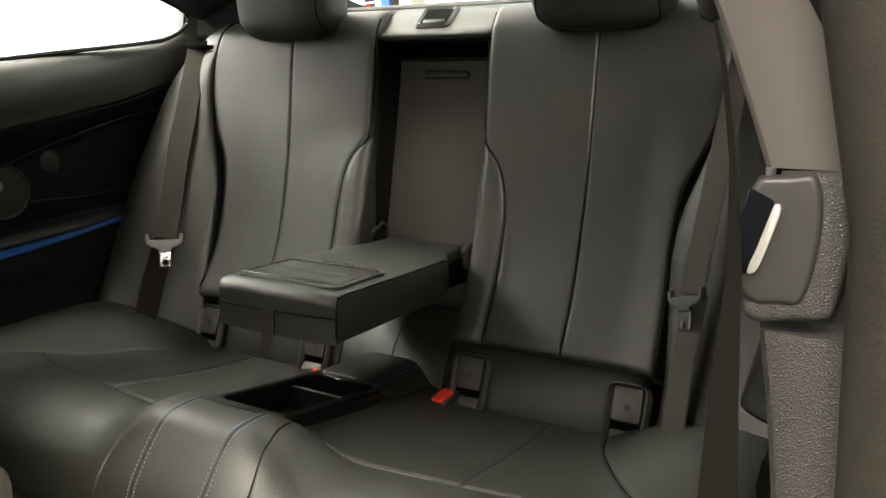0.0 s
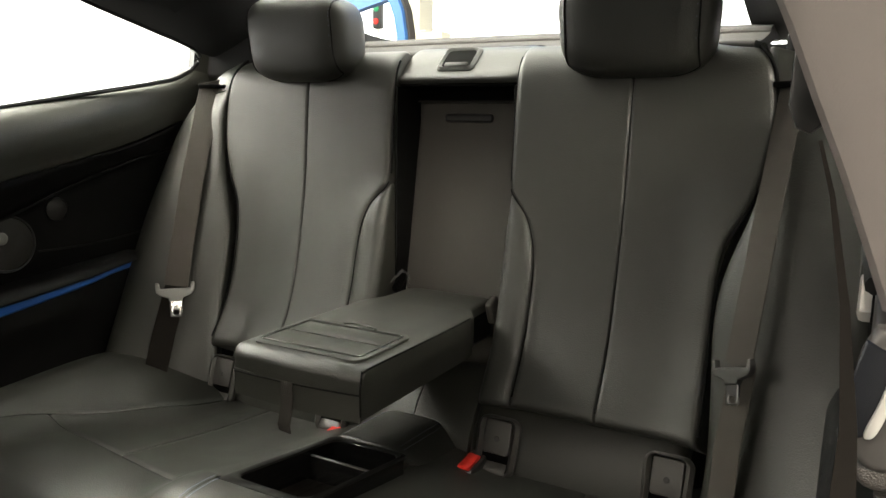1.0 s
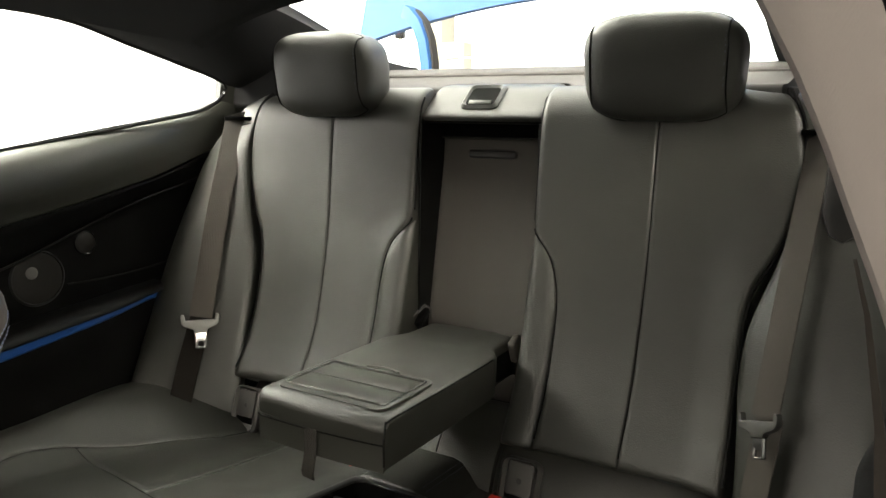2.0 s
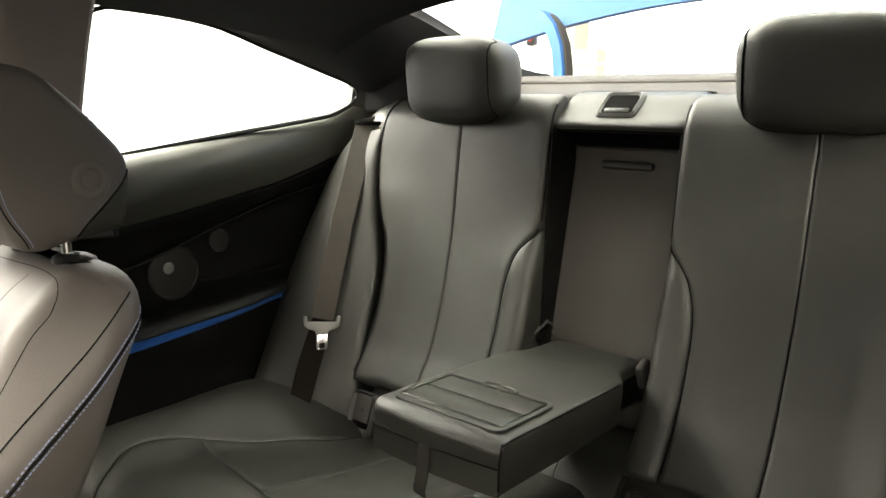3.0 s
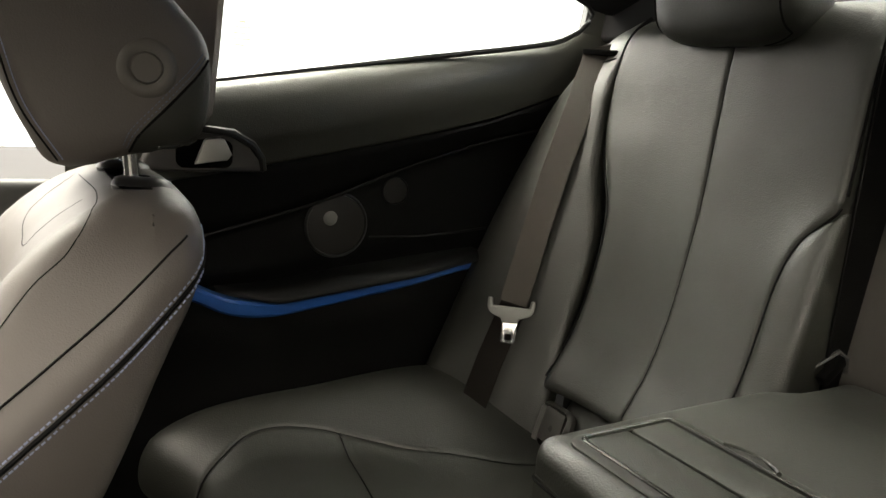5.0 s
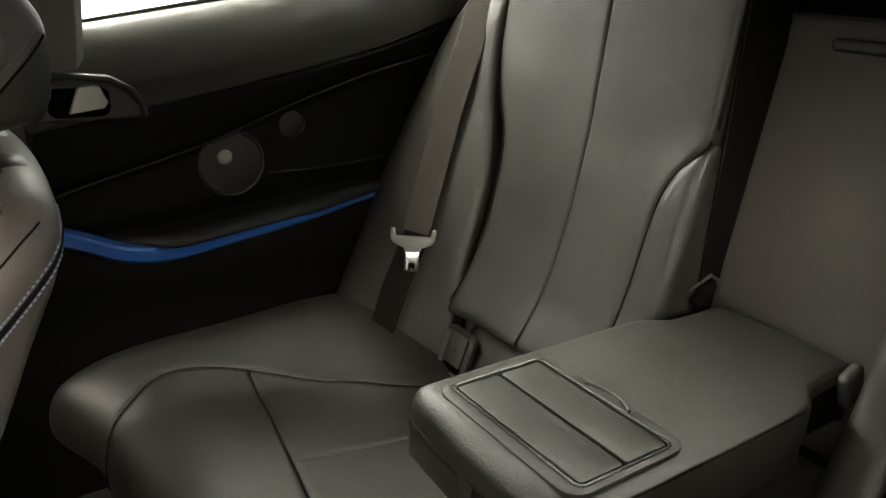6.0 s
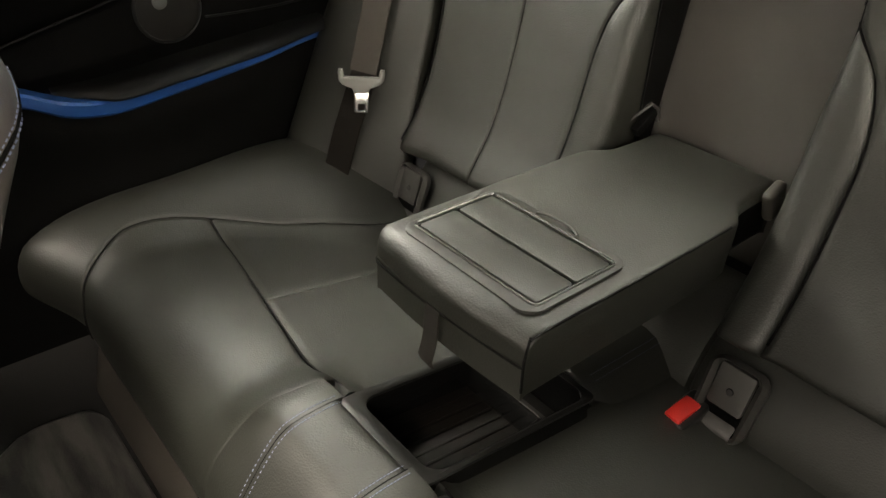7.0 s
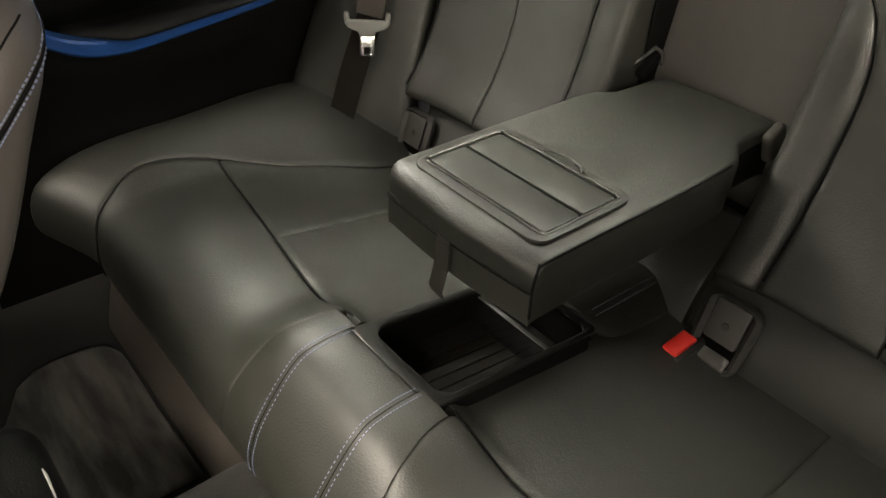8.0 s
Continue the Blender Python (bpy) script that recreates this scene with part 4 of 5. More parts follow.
part("rail_edge", tube([(CX - 0.126, 0.993, 1.0), (CX + 0.126, 0.993, 1.0)], 0.002, 6), HARD, hatch)

bridge = thing("release_bridge", (CX, 0.97, 1.03), "black leather bridge with a release handle between the backrests", "seat bridge")
BP = spline((0.0, 0.925, 1.031), (0.012, 0.921, 1.038), (0.03, 0.926, 1.047), (0.05, 0.938, 1.057), (0.10, 0.972, 1.087), (0.125, 0.994, 1.099), (0.16, 1.03, 1.104))
bs = lambda u, w: (CX + u, *BP(w))
part("cover", pillow(bs, const(-0.128), const(0.128), const(0.0), const(0.155), ((0.012, 0.008), (0.012, 0.008), (0.01, 0), (0.01, 0)), 0.03, 20, 20, (0, 1, -1)), LEATHER, bridge)
# Dark plate that paints the shade beneath the bridge.
part("underside", rbox(0.25, 0.088, 0.004, 0.001, 1, (CX, 0.975, 1.030)), TRIM, bridge, "dark plate painted as shade under the bridge")
hm = pose(-0.002, 0.959, 1.0755, 41, 0, 0)
part("handle_frame", ring(round_rect(0.078, 0.068, 0.012), round_rect(0.058, 0.048, 0.008), 0.012, 0, hm @ pose(0, 0, -0.005)), GREYPLASTIC, bridge, "dark grey release handle frame")
# Flat black plate on the cover; the well's depth is painted shade.
part("well_shade", prism(round_rect(0.060, 0.050, 0.008), 0.0015, 0, 1, hm @ pose(0, 0, 0.0015)), VOID, bridge, "flat black plate painted as shade of the finger well")
part("handle", rbox(0.048, 0.010, 0.005, 0.0024, 2), LIDPLASTIC, bridge).matrix_basis = hm @ pose(0, -0.018, 0.003, 18)


# ---- seat belts ----
def seat_belt(s, top, tongue, foot, group="rear seat belts"):
    root = thing("seat_belt", (foot[0], foot[1], foot[2]), "dark woven rear seat belt with a metal tongue", "seat belt", group)
    t, g, b = Vector(top), Vector(tongue), Vector(foot)
    mid = t.lerp(g, 0.5) + Vector((0, -0.006, 0))
    part("webbing", ribbon([t + Vector((0, 0.02, -0.004)), t, t.lerp(mid, 0.5), mid, mid.lerp(g, 0.5), g], 0.048, (-0.6 * s, -0.8, 0.1)), BELT, root)
    # Left lower webbing is a darker copy, with the shade in its colour.
    part("lap_webbing", ribbon([g + Vector((0.006 * s, 0.008, 0)), g.lerp(b, 0.5) + Vector((0, -0.002, 0)), b], 0.046, (-0.6 * s, -0.8, 0.2)), DARKBELT if s < 0 else BELT, root, "shaded lower belt")
    mm = Matrix.Translation(g + Vector((-0.010 * s if s < 0 else -0.002, -0.010, -0.012))) @ pose(0, 0, 0, 0, 0, 50 if s < 0 else -36) @ pose(0, 0, 0, 90 - 14, 0, 0) @ pose(0, 0, 0, 0, 0, 0 if s < 0 else 18) @ Matrix.Scale(1.22 if s < 0 else 1.05, 4)
    head = [(-0.032, 0.013), (-0.031, 0.018), (-0.026, 0.018), (-0.024, 0.008), (0.024, 0.008), (0.026, 0.018), (0.031, 0.018), (0.032, 0.013), (0.031, 0.003), (0.026, -0.003),
            (0.012, -0.008), (0.010, -0.014), (-0.010, -0.014), (-0.012, -0.008), (-0.026, -0.003), (-0.031, 0.003)]
    # Right tongue uses darker copies; its shade and dark reflection are in the colours.
    part("tongue_head", prism([(x, y) for x, y in head[::-1]], 0.010, 0.003, 2, mm), TONGUE if s < 0 else GREYPLASTIC, root, "grey plastic tongue head")
    part("tongue_plate", ring(round_rect(0.020, 0.030, 0.004, 3, 0, -0.026), round_rect(0.009, 0.009, 0.002, 3, 0, -0.033), 0.004, 0, mm @ pose(0, 0, 0.003)), STEEL if s < 0 else SHADESTEEL, root, "steel tongue plate")
    part("slot", rbox(0.060 if s < 0 else 0.044, 0.022, 0.009, 0.002, 2, (t.x - 0.004 * s, t.y + 0.004, t.z + 0.003), (0, 0, -30 * s)), VOID, root, "black block painted as shade of the belt slot")
    return root


seat_belt(-1, (-0.594, 0.905, 1.026), (-0.556, 0.750, 0.612), (-0.554, 0.680, 0.425))
seat_belt(1, (0.578, 0.898, 1.02), (0.553, 0.748, 0.638), (0.546, 0.714, 0.405))

buckle = thing("belt_buckle", (0.15, 0.76, 0.38), "black belt buckle with a red release button", "belt buckle", "belt buckles")
bmx = pose(0.151, 0.737, 0.393, 10, 0, -4)
part("housing", rbox(0.034, 0.064, 0.026, 0.006, 3), HARD, buckle).matrix_basis = bmx @ pose(0, 0.004, -0.006)
part("button", rbox(0.023, 0.042, 0.007, 0.003, 2), RED, buckle, "red release button").matrix_basis = bmx @ pose(0, -0.006, 0.010)
copy_thing(buckle, pose(-0.140, 0.785, 0.366))

# ---- driver's seat in front ----
seat = thing("car_seat", (-0.41, 0.0, 0.2), "black leather front seat with blue-grey stitching, seen from behind", "car seat")
SX = -0.405
SEC = spline((0.30, -0.10, -0.36, -0.26, 0.24), (0.40, -0.01, -0.29, -0.20, 0.235), (0.50, 0.055, -0.21, -0.14, 0.238), (0.58, 0.10, -0.14, -0.08, 0.234), (0.64, 0.128, -0.085, -0.04, 0.225), (0.70, 0.154, -0.03, 0.0, 0.211),
             (0.77, 0.187, 0.025, 0.035, 0.193), (0.80, 0.191, 0.055, 0.06, 0.183), (0.82, 0.189, 0.082, 0.088, 0.171), (0.834, 0.182, 0.108, 0.112, 0.153), (0.842, 0.166, 0.132, 0.136, 0.120))


def seat_ring(z, n=56):
    yr, yb, yf, hw = SEC(z)
    ctrl = [(0, yr), (0.55 * hw, yr - 0.003), (0.91 * hw, yr - 0.012), (1.0 * hw, yr - 0.045), (hw, lerp(yr, yb, 0.5)), (0.97 * hw, lerp(yr, yb, 0.85)), (0.84 * hw, yb), (0.66 * hw, lerp(yb, yf, 0.45)), (0.4 * hw, yf)]
    full = ctrl + [(0, yf + 0.004)] + [(-x, y) for x, y in ctrl[:0:-1]]
    k = len(full)
    pts = []
    for i in range(n):
        t = i * k / n
        j = int(t)
        u = t - j
        p = [np.array(full[(j + d) % k]) for d in (-1, 0, 1, 2)]
        v = 0.5 * (2 * p[1] + (p[2] - p[0]) * u + (2 * p[0] - 5 * p[1] + 4 * p[2] - p[3]) * u * u + (3 * p[1] - p[0] - 3 * p[2] + p[3]) * u**3)
        d = 0.73 * (0.808 + 0.93 * (v[1] - 0.186) - z)
        wide = min(max((abs(v[0]) / hw - 0.6) / 0.4, 0), 1)
        x = v[0] * (1 - wide * (0.42 * min(max(d, 0), 0.12) + 0.30 * min(max(-d, 0), 0.06)) / hw)
        pts.append((SX + x, v[1], z))
    return pts


zs = [0.30 + 0.03 * i for i in range(17)] + [0.795, 0.81, 0.82, 0.828, 0.835, 0.839, 0.842]
bm = bmesh.new()
rows = [[bm.verts.new(p) for p in seat_ring(z)] for z in zs]
for r0, r1 in zip(rows, rows[1:]):
    for i in range(len(r0)):
        bm.faces.new((r0[i], r0[(i + 1) % len(r0)], r1[(i + 1) % len(r0)], r1[i]))
bm.faces.new(rows[0][::-1])
bm.faces.new(rows[-1])
body = bm.copy()
body.normal_update()
tree = BVHTree.FromBMesh(body)
part("backrest", bm, LEATHER_LIT, seat)


def seat_x(y, z):
    hit = tree.ray_cast(Vector((0.5, y, z)), Vector((-1, 0, 0)))[0]
    return hit.x if hit else SX + 0.1


def seat_line(pts):
    sp = spline(*[(i / (len(pts) - 1), *p) for i, p in enumerate(pts)])

    def f(t):
        y, z = sp(t)
        return Vector((seat_x(y, z) + 0.0005, y, z))
    return f


crease = seat_line([(0.166, 0.812), (0.142, 0.793), (0.103, 0.757), (0.053, 0.716), (0.005, 0.677), (-0.08, 0.60)])
part("seam", tube([crease(i / 40) for i in range(41)], 0.0011, 5), SEAM, seat)
low = seat_line([(0.186, 0.808), (0.179, 0.785), (0.138, 0.744), (0.10, 0.710), (0.051, 0.671), (0.004, 0.633), (-0.08, 0.56)])
part("seam", tube([low(i / 40) for i in range(41)], 0.0022, 5), SEAM, seat)
for off in (-0.006, 0.006):
    part("stitching", stitches(lambda t: low(t) + Vector((0.0006, 0, off)), 70, 0.0034, 0.0009), THREAD, seat, "blue-grey twin stitching")
hd_out = [(0.092, 0.862), (0.066, 0.866), (0.050, 0.893), (0.038, 0.92), (0.02, 0.97), (0.005, 1.03), (0.008, 1.062), (0.035, 1.078), (0.085, 1.074), (0.125, 1.046), (0.168, 1.006), (0.194, 0.975), (0.198, 0.94), (0.194, 0.902), (0.183, 0.884), (0.155, 0.877), (0.125, 0.871)]
rim_at = spline(*[(k, *p) for k, p in enumerate(hd_out[-3:] + hd_out + hd_out[:3])])
HC = (0.104, 0.968)  # the middle of its side


def head_point(t, k, sx):
    """On the headrest's side: t round the outline in 0..1, k from its middle (0) to its rim (1)."""
    y, z = rim_at(3 + t * len(hd_out))
    x = 0.1325 - 0.008 * k * k - 0.026 * (1 - math.sqrt(max(0.0, 1 - max(0.0, (k - 0.74) / 0.26) ** 2)))
    return Vector((SX + sx * x, lerp(HC[0], y, k), lerp(HC[1], z, k)))


bm_head = bmesh.new()
ks = [0.12, 0.3, 0.5, 0.65, 0.74, 0.80, 0.86, 0.91, 0.95, 0.98, 0.995, 1.0]
loops = [[bm_head.verts.new(head_point(i / 72, k, 1)) for i in range(72)] for k in ks] + [[bm_head.verts.new(head_point(i / 72, k, -1)) for i in range(72)] for k in ks[::-1]]
for r0, r1 in zip(loops, loops[1:]):
    for i in range(72):
        bm_head.faces.new((r0[i], r0[(i + 1) % 72], r1[(i + 1) % 72], r1[i]))
bm_head.faces.new(loops[0][::-1])
bm_head.faces.new(loops[-1])
head_shape = bm_head.copy()
head_shape.normal_update()
head_tree = BVHTree.FromBMesh(head_shape)
head_shape.free()


def on_head(y, z, out=0.0004):
    """The headrest's side at (y, z)."""
    hit, normal, _, _ = head_tree.ray_cast(Vector((0.5, y, z)), Vector((-1, 0, 0)))
    if hit is None:
        hit, normal, _, _ = head_tree.find_nearest(Vector((SX + 0.12, y, z)))
    return hit + (normal if normal.x > 0 else -normal) * out


def on_seat(pts):
    """A curve through rough points, drawn onto the seat's cover."""
    sp = spline(*[(i / (len(pts) - 1), *p) for i, p in enumerate(pts)])
    out = []
    for i in range(41):
        hit, normal, _, _ = tree.find_nearest(Vector(sp(i / 40)))
        out.append(hit + normal * 0.0004)
    return out


for pts in ([(-0.50, 0.10, 0.828), (-0.469, 0.052, 0.791), (-0.40, 0.045, 0.782), (-0.348, 0.047, 0.785), (-0.353, 0.067, 0.805), (-0.359, 0.096, 0.824)],
            [(-0.488, 0.103, 0.83), (-0.367, 0.108, 0.831), (-0.278, 0.097, 0.828), (-0.242, 0.075, 0.802), (-0.234, 0.046, 0.774), (-0.226, 0.01, 0.72)]):
    part("front_seam", tube(on_seat(pts), 0.0008, 5), SEAM, seat)
body.free()
fh = part("headrest", bm_head, LEATHER_LIT, seat, "padded black leather headrest", 60)
bmt = pose(SX + 0.1295, 0.140, 0.948, 0, 90, 0)
part("button_ring", lathe([(0.0135, 0.0), (0.0138, 0.003), (0.018, 0.0048), (0.0225, 0.0035), (0.0255, 0.0)], 32, bmt), BUTTON, fh, "round headrest release button")
part("button", lathe([(0, 0.003), (0.0118, 0.0028), (0.013, 0.0012), (0.013, 0)], 32, bmt), BUTTON, fh)
corner = spline((0.0, 0.194, 0.958), (0.3, 0.179, 0.940), (0.6, 0.155, 0.914), (0.85, 0.134, 0.891), (1.0, 0.128, 0.877))
def corner_at(a, b, out):
    y, z = corner(a)
    return on_head(lerp(y, 0.203, b * lerp(0.9, 1.0, a)), lerp(z, lerp(0.935, 0.872, a), b), out)


# Dark patch over the same leather; the turned-away corner's shade is painted.
part("corner_shade", grid(lambda a, b: corner_at(a, b, 0.0012), lambda a, b: corner_at(a, b, -0.002), 16, 12), LIDPLASTIC, fh, "dark patch painted as shade of the rear corner")
for off in (0.003, 0.006):
    part("stitching", stitches(lambda t: on_head(corner(t)[0] - off, corner(t)[1] + off * 0.9, 0.0006), 30, 0.0024, 0.00045), DARKTHREAD, fh, "dark blue stitching")
part("seam", tube([on_head(*corner(i / 20)) for i in range(21)], 0.0013, 5), SEAM, fh)
cheek = spline((0.0, 0.020, 1.045), (0.2, 0.024, 1.00), (0.45, 0.034, 0.955), (0.7, 0.047, 0.912), (1.0, 0.073, 0.868))
part("front_seam", tube([on_head(*cheek(i / 32)) for i in range(33)], 0.0009, 5), SEAM, fh)
part("stitching", stitches(lambda t: on_head(cheek(t)[0] + 0.004, cheek(t)[1] + 0.001, 0.0005), 56, 0.0028, 0.0007), THREAD, fh, "blue-grey stitching")
for px in (0.065, -0.065):
    part("post", tube([(SX + px, 0.140, 0.80), (SX + px, 0.133, 0.90)], 0.0065, 14), STEEL, seat, "chrome headrest post")
    part("collar", lathe([(0.006, 0.010), (0.016, 0.010), (0.025, 0.006), (0.028, 0.0), (0.026, -0.006)], 28, pose(SX + px, 0.146, 0.839, -4)), HARD, seat)
part("cushion", rbox(0.50, 0.50, 0.16, 0.05, 5, (SX, -0.30, 0.40)), LEATHER_LIT, seat)
part("base", rbox(0.40, 0.46, 0.12, 0.02, 2, (SX, -0.28, 0.26)), HARD, seat)

# ---- door pillars ----
def b_pillar(s):
    root = thing("door_pillar", (side(s, 0.72), 0.2, 0.2), "door pillar with cloth upper trim and belt guide housing", "door pillar", "door pillars")

    def col(z0, z1, xi, y0, y1, xo, n=10):
        """A column whose inner edge, front and rear follow curves of z."""
        def f(a, b):
            z = lerp(z0, z1, b)
            i, o, ya, yb = xi(z), xo(z), y0(z), y1(z)
            ring_pts = [(o, ya), (lerp(i, o, 0.25), ya), (i + 0.004, ya + 0.003), (i, ya + 0.010), (i, yb - 0.01), (i + 0.01, yb), (o, yb)]
            t = a * (len(ring_pts) - 1)
            k = min(int(t), len(ring_pts) - 2)
            u = t - k
            return Vector((side(s, lerp(ring_pts[k][0], ring_pts[k + 1][0], u)), lerp(ring_pts[k][1], ring_pts[k + 1][1], u), z))
        return grid(f, lambda a, b: Vector((side(s, xo(lerp(z0, z1, b)) + 0.004), lerp(y0(z0), y1(z0), a), lerp(z0, z1, b))), 24, n)
    up_x = spline((0.85, 0.684), (0.92, 0.656), (0.967, 0.634), (1.05, 0.607), (1.15, 0.575), (1.25, 0.53)) if s < 0 else spline((0.85, 0.684), (0.93, 0.654), (0.97, 0.637), (1.03, 0.612), (1.075, 0.590), (1.10, 0.575), (1.15, 0.545), (1.25, 0.48))
    up_o = spline((0.85, 0.758), (0.91, 0.724), (0.967, 0.688), (1.08, 0.640), (1.25, 0.58))
    part("trim_gap", rbox(0.060, 0.008, 0.006, 0.001, 1, (side(s, 0.716), 0.158, 0.860)), VOID, root, "dark gap under the upper trim")
    part("upper_trim", col(0.862, 1.25, up_x, const(0.15), const(0.286), up_o), PILLAR, root, "grey cloth upper trim")
    part("housing", col(0.765, 0.857, spline((0.76, 0.690), (0.79, 0.682), (0.82, 0.682), (0.858, 0.690)), const(0.15), const(0.215), const(0.735)), SOFT, root, "black belt guide housing")

    def face(pts, y, depth, r, seg=4):
        pts = spline(*[(k / len(pts), *p) for k, p in enumerate(pts + pts[:1])])
        loop = [tuple(pts(k / 48)) for k in range(48)]
        return prism([(x - 0.7, z) for x, z in loop[::-1]] , depth, r, seg, pose(side(s, 0.69), y, 0, 90, 0, 0) @ Matrix.Diagonal((s, 1, 1, 1)))
    part("shoulder", face([(0.700, 0.8605), (0.722, 0.8615), (0.738, 0.861), (0.748, 0.850), (0.750, 0.833), (0.745, 0.812), (0.740, 0.785), (0.736, 0.770), (0.715, 0.766), (0.693, 0.7625), (0.684, 0.771), (0.690, 0.785), (0.692, 0.82)], 0.152, 0.012, 0.006), GRAIN, root, "grained plastic shoulder")
    part("cover_face", face([(0.688, 0.857), (0.705, 0.8585), (0.720, 0.859), (0.726, 0.838), (0.725, 0.807), (0.719, 0.780), (0.705, 0.777), (0.691, 0.776), (0.681, 0.786), (0.679, 0.81), (0.681, 0.84)], 0.148, 0.012, 0.005), SATINBLACK, root, "smooth satin black cover")
    # Proud plate; the recess's shade and bluish reflection are in its colour.
    part("finger_recess", face([(0.683, 0.850), (0.692, 0.846), (0.699, 0.840), (0.695, 0.820), (0.688, 0.798), (0.683, 0.794), (0.678, 0.798), (0.677, 0.82)], 0.1375, 0.0022, 0.001, 1), RECESS, root, "glossy dark plate painted as the finger recess")
    if s > 0:
        part("lower_trim", col(0.20, 0.757, spline((0.2, 0.718), (0.64, 0.703), (0.68, 0.699), (0.727, 0.690), (0.759, 0.685)), const(0.142), const(0.30), const(0.75)), GRAIN, root, "grained black plastic lower trim")
    bar = [(0.6985, 0.8405), (0.7015, 0.8405), (0.7025, 0.836), (0.699, 0.821), (0.6935, 0.802), (0.690, 0.7965), (0.6865, 0.798), (0.691, 0.813), (0.695, 0.828)]
    part("silver_insert", face(bar, 0.137, 0.0060, 0.0010, 2), SATIN, root, "satin silver insert")
    arch_pts = [(0.272 + 0.086 * math.cos(a), 0.812 + 0.062 * math.sin(a)) for a in [math.pi * k / 16 for k in range(17)]]
    reach = 0.0 if s < 0 else 0.016
    to_side = Matrix(((0, 0, -s, side(s, 0.684 + reach)), (1, 0, 0, 0), (0, 1, 0, 0), (0, 0, 0, 1)))
    part("guide_arm", prism(arch_pts if s < 0 else arch_pts[::-1], 0.022, 0.008, 4, to_side), SATINBLACK, root, "arched belt guide cover")
    part("guide_recess", prism(round_rect(0.078, 0.040, 0.012, 5, 0.272, 0.838), 0.0225, 0.001, 1, to_side), VOID, root)
    part("silver_plate", prism([(-0.026, -0.018), (0.018, -0.012), (0.024, -0.004), (0.014, 0.017), (0.008, 0.019), (-0.010, 0.017), (-0.014, 0.014)][::1], 0.008, 0.003, 2, pose(side(s, 0.6615 + reach), 0.284, 0.842, 90, 0, 90 if s < 0 else -90)), SATIN, root, "satin silver guide plate")
    arch = [(side(s, 0.660 + reach), 0.20 + 0.0, 0.868), (side(s, 0.659 + reach), 0.26, 0.873), (side(s, 0.659 + reach), 0.31, 0.868), (side(s, 0.661 + reach), 0.338, 0.852), (side(s, 0.664 + reach), 0.352, 0.833), (side(s, 0.666 + reach), 0.355, 0.815)]
    part("housing_rim", tube(arch, 0.006, 8), HARD, root)
    part("door_seal", tube([(side(s, 0.765), 0.13, 0.22), (side(s, 0.762), 0.13, 0.66), (side(s, 0.752), 0.13, 0.83), (side(s, 0.722), 0.13, 0.97), (side(s, 0.66), 0.13, 1.2)], 0.022, 14), RUBBER, root, "dusty rubber door seal")
    part("outer_post", rbox(0.06, 0.14, 1.0, 0.01, 2, (side(s, 0.80), 0.22, 0.70)), RUBBER, root)
    return root


for s in (-1, 1):
    b_pillar(s)
fb = thing("front_seat_belt", (0.676, 0.10, 0.3), "dark woven front seat belt hanging at the door pillar", "seat belt")
guide_out = [(-0.010, 0.034), (0.012, 0.034), (0.013, 0.0), (0.010, -0.016), (0.002, -0.022), (-0.006, -0.018), (-0.011, -0.004)]
part("guide", prism(guide_out[::-1], 0.012, 0.003, 2, pose(0.640, 0.205, 0.980, 90, 0, 0)), HARD, fb, "black plastic belt guide")
part("webbing", ribbon([(0.650, 0.16, 0.955), (0.659, 0.155, 0.925), (0.671, 0.145, 0.865), (0.679, 0.13, 0.80), (0.681, 0.12, 0.717), (0.683, 0.12, 0.646), (0.685, 0.12, 0.50), (0.687, 0.12, 0.28)], [0.002, 0.003, 0.005, 0.009, 0.018, 0.025, 0.04, 0.045], (0, -1, 0)), DARKBELT, fb)

# ---- driver's door ----
door = thing("door_1", (-0.72, -0.4, 0.3), "closed dark front door with its window", "door", "", "structure")
part("panel", rbox(0.05, 1.25, 0.58, 0.02, 3, (-0.735, -0.52, 0.50)), SOFT, door)
part("window_frame", tube([(-0.73, 0.14, 0.90), (-0.69, 0.145, 1.05), (-0.62, 0.13, 1.20), (-0.58, -0.1, 1.235), (-0.58, -0.5, 1.21), (-0.66, -1.0, 0.98)], 0.016, 8), HARD, door)

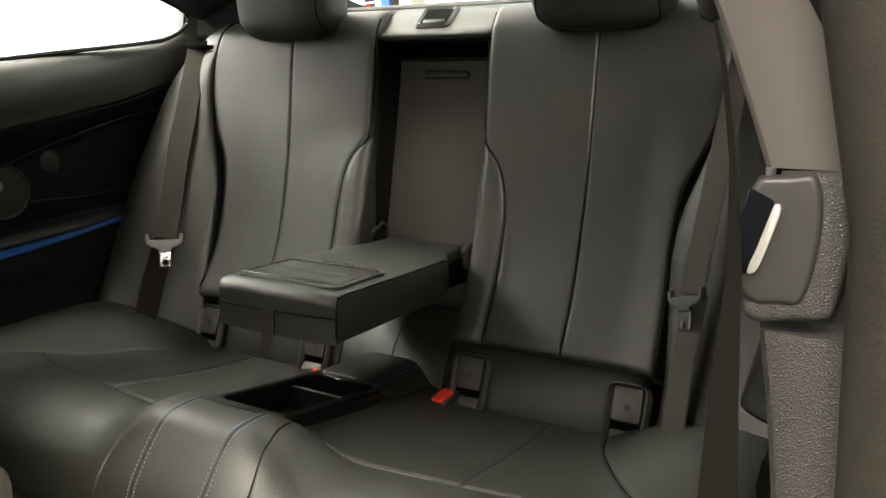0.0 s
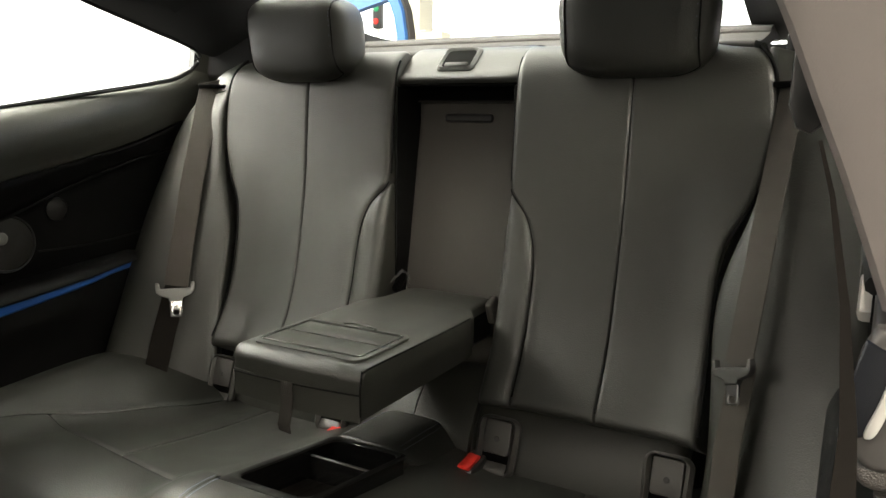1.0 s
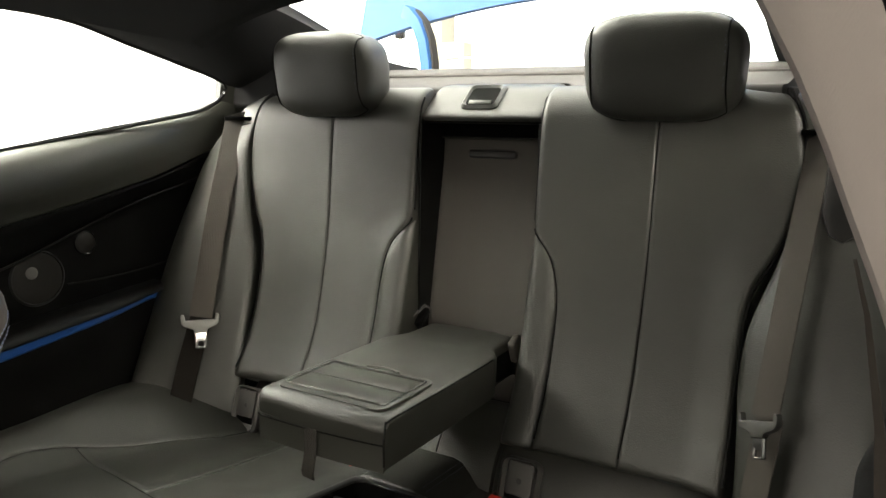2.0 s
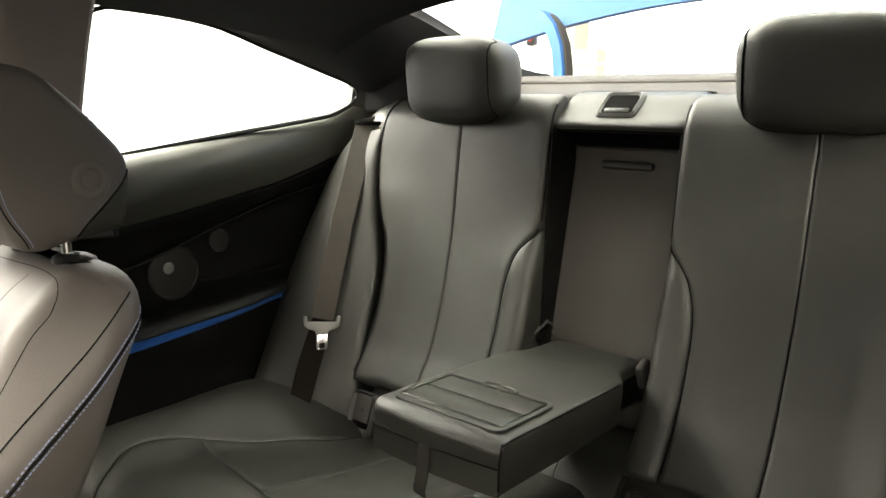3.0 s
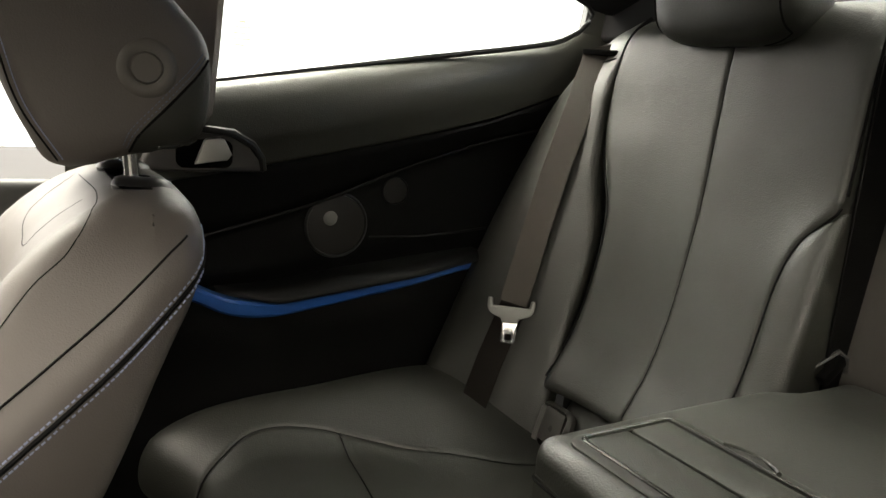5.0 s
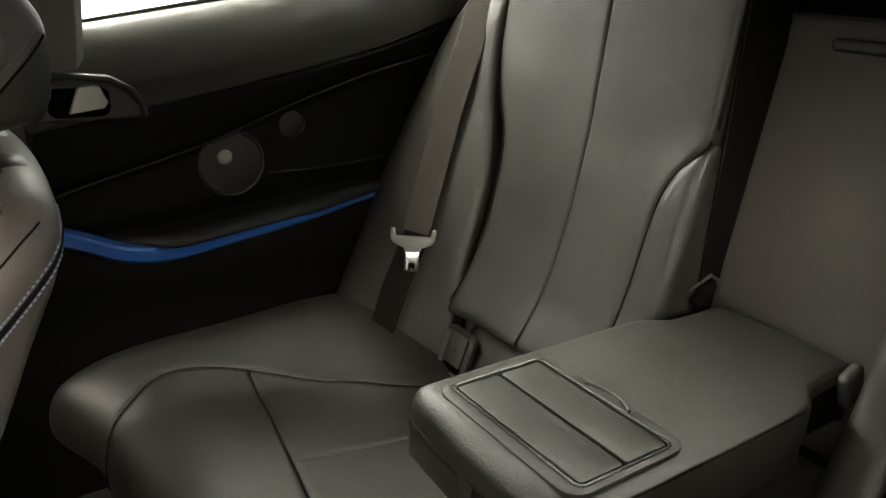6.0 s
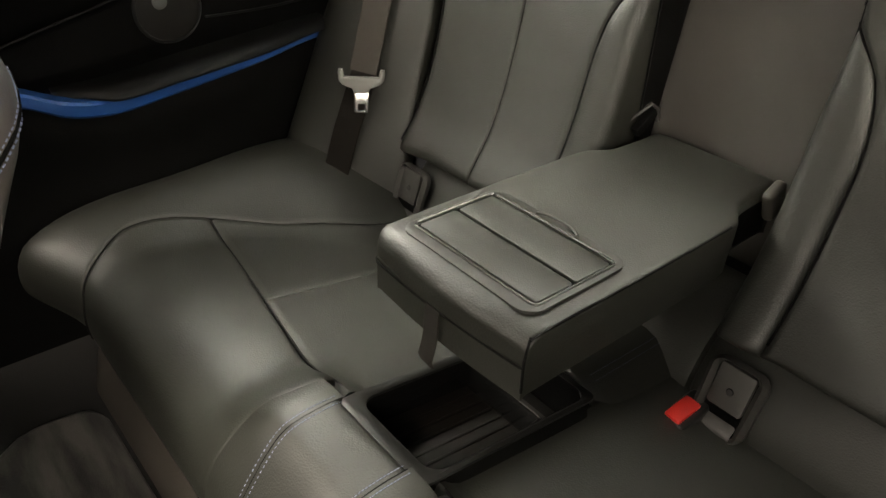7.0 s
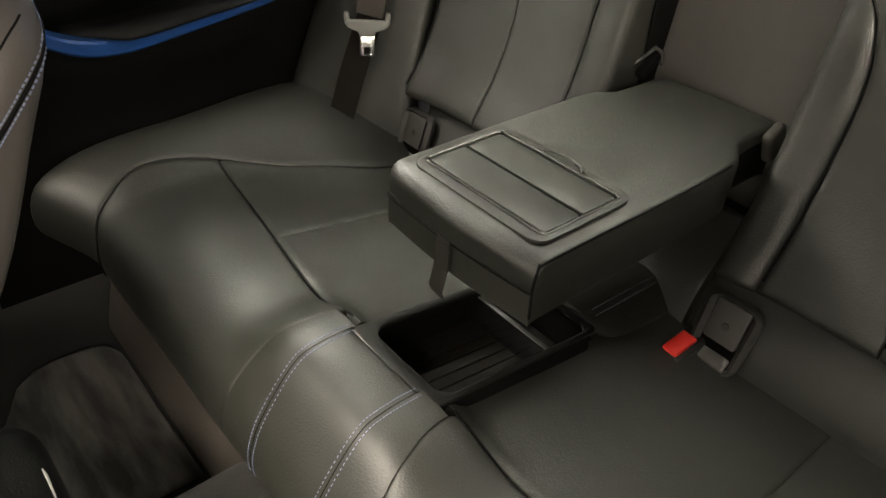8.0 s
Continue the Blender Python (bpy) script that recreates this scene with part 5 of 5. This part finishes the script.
# ---- floor mat and small things ----
matf = lambda u, w: (u, w, 0.2085 + 0.002 * math.sin(31 * u) * math.sin(23 * w))
lone("floor_mat", pillow(matf, spline((-0.5, -0.40), (0.0, -0.40), (0.03, -0.415), (0.065, -0.485), (0.11, -0.512), (0.18, -0.51), (0.2, -0.50), (0.215, -0.47)), const(-0.185), const(-0.5), const(0.215), ((0.01, 0.004), (0.01, 0.004), (0.01, 0.004), (0.01, 0.004)), 0.006, 20, 30, (0, 0, -1)),
     MAT, "worn dark grey velour floor mat", "floor mat")
hook = thing("coat_hook", (-0.55, 0.575, 1.24), "black coat hook under the roof", "coat hook")
part("base", rbox(0.02, 0.06, 0.008, 0.003, 2, (-0.547, 0.575, 1.237), (0, -32, 0)), SOFT, hook)
part("flap", rbox(0.012, 0.04, 0.008, 0.003, 2, (-0.543, 0.575, 1.230), (0, -32, 0)), GREYPLASTIC, hook)
console = thing("centre_console", (-0.09, -0.1, 0.3), "dark plastic centre console end with a silver arc", "centre console")
part("body", rbox(0.21, 0.42, 0.22, 0.04, 5, (-0.105, -0.15, 0.32)), TRIM, console)
part("vent_trim", tube([(-0.15, 0.042, 0.415), (-0.11, 0.048, 0.417), (-0.07, 0.046, 0.417), (-0.04, 0.038, 0.415)], 0.0022, 8), SATIN, console, "satin silver vent trim")
rest = part("armrest_lid", rbox(0.216, 0.34, 0.075, 0.026, 6, (0.012, -0.172, 0.545)), LEATHER_LIT, console, "padded leather front armrest lid")
part("stem", rbox(0.12, 0.20, 0.14, 0.02, 3, (0.0, -0.20, 0.45)), TRIM, console)
part("seam", tube([(lerp(-0.07, 0.094, i / 10), -0.0025 - 0.0003 * i, 0.5615) for i in range(11)] + [(0.112, -0.02, 0.5615), (0.1205, -0.04, 0.5615), (0.1205, -0.30, 0.5615)], 0.0012, 5), SEAM, rest)
for off in (-0.004, 0.004):
    part("stitching", stitches(lambda t: Vector((lerp(-0.07, 0.094, t), -0.003 - 0.003 * t, 0.5615 + off)), 40, 0.0026, 0.0005), THREAD, rest)
    part("stitching", stitches(lambda t: Vector((0.1205, lerp(-0.03, -0.30, t), 0.5615 + off)), 60, 0.0026, 0.0005), THREAD, rest)
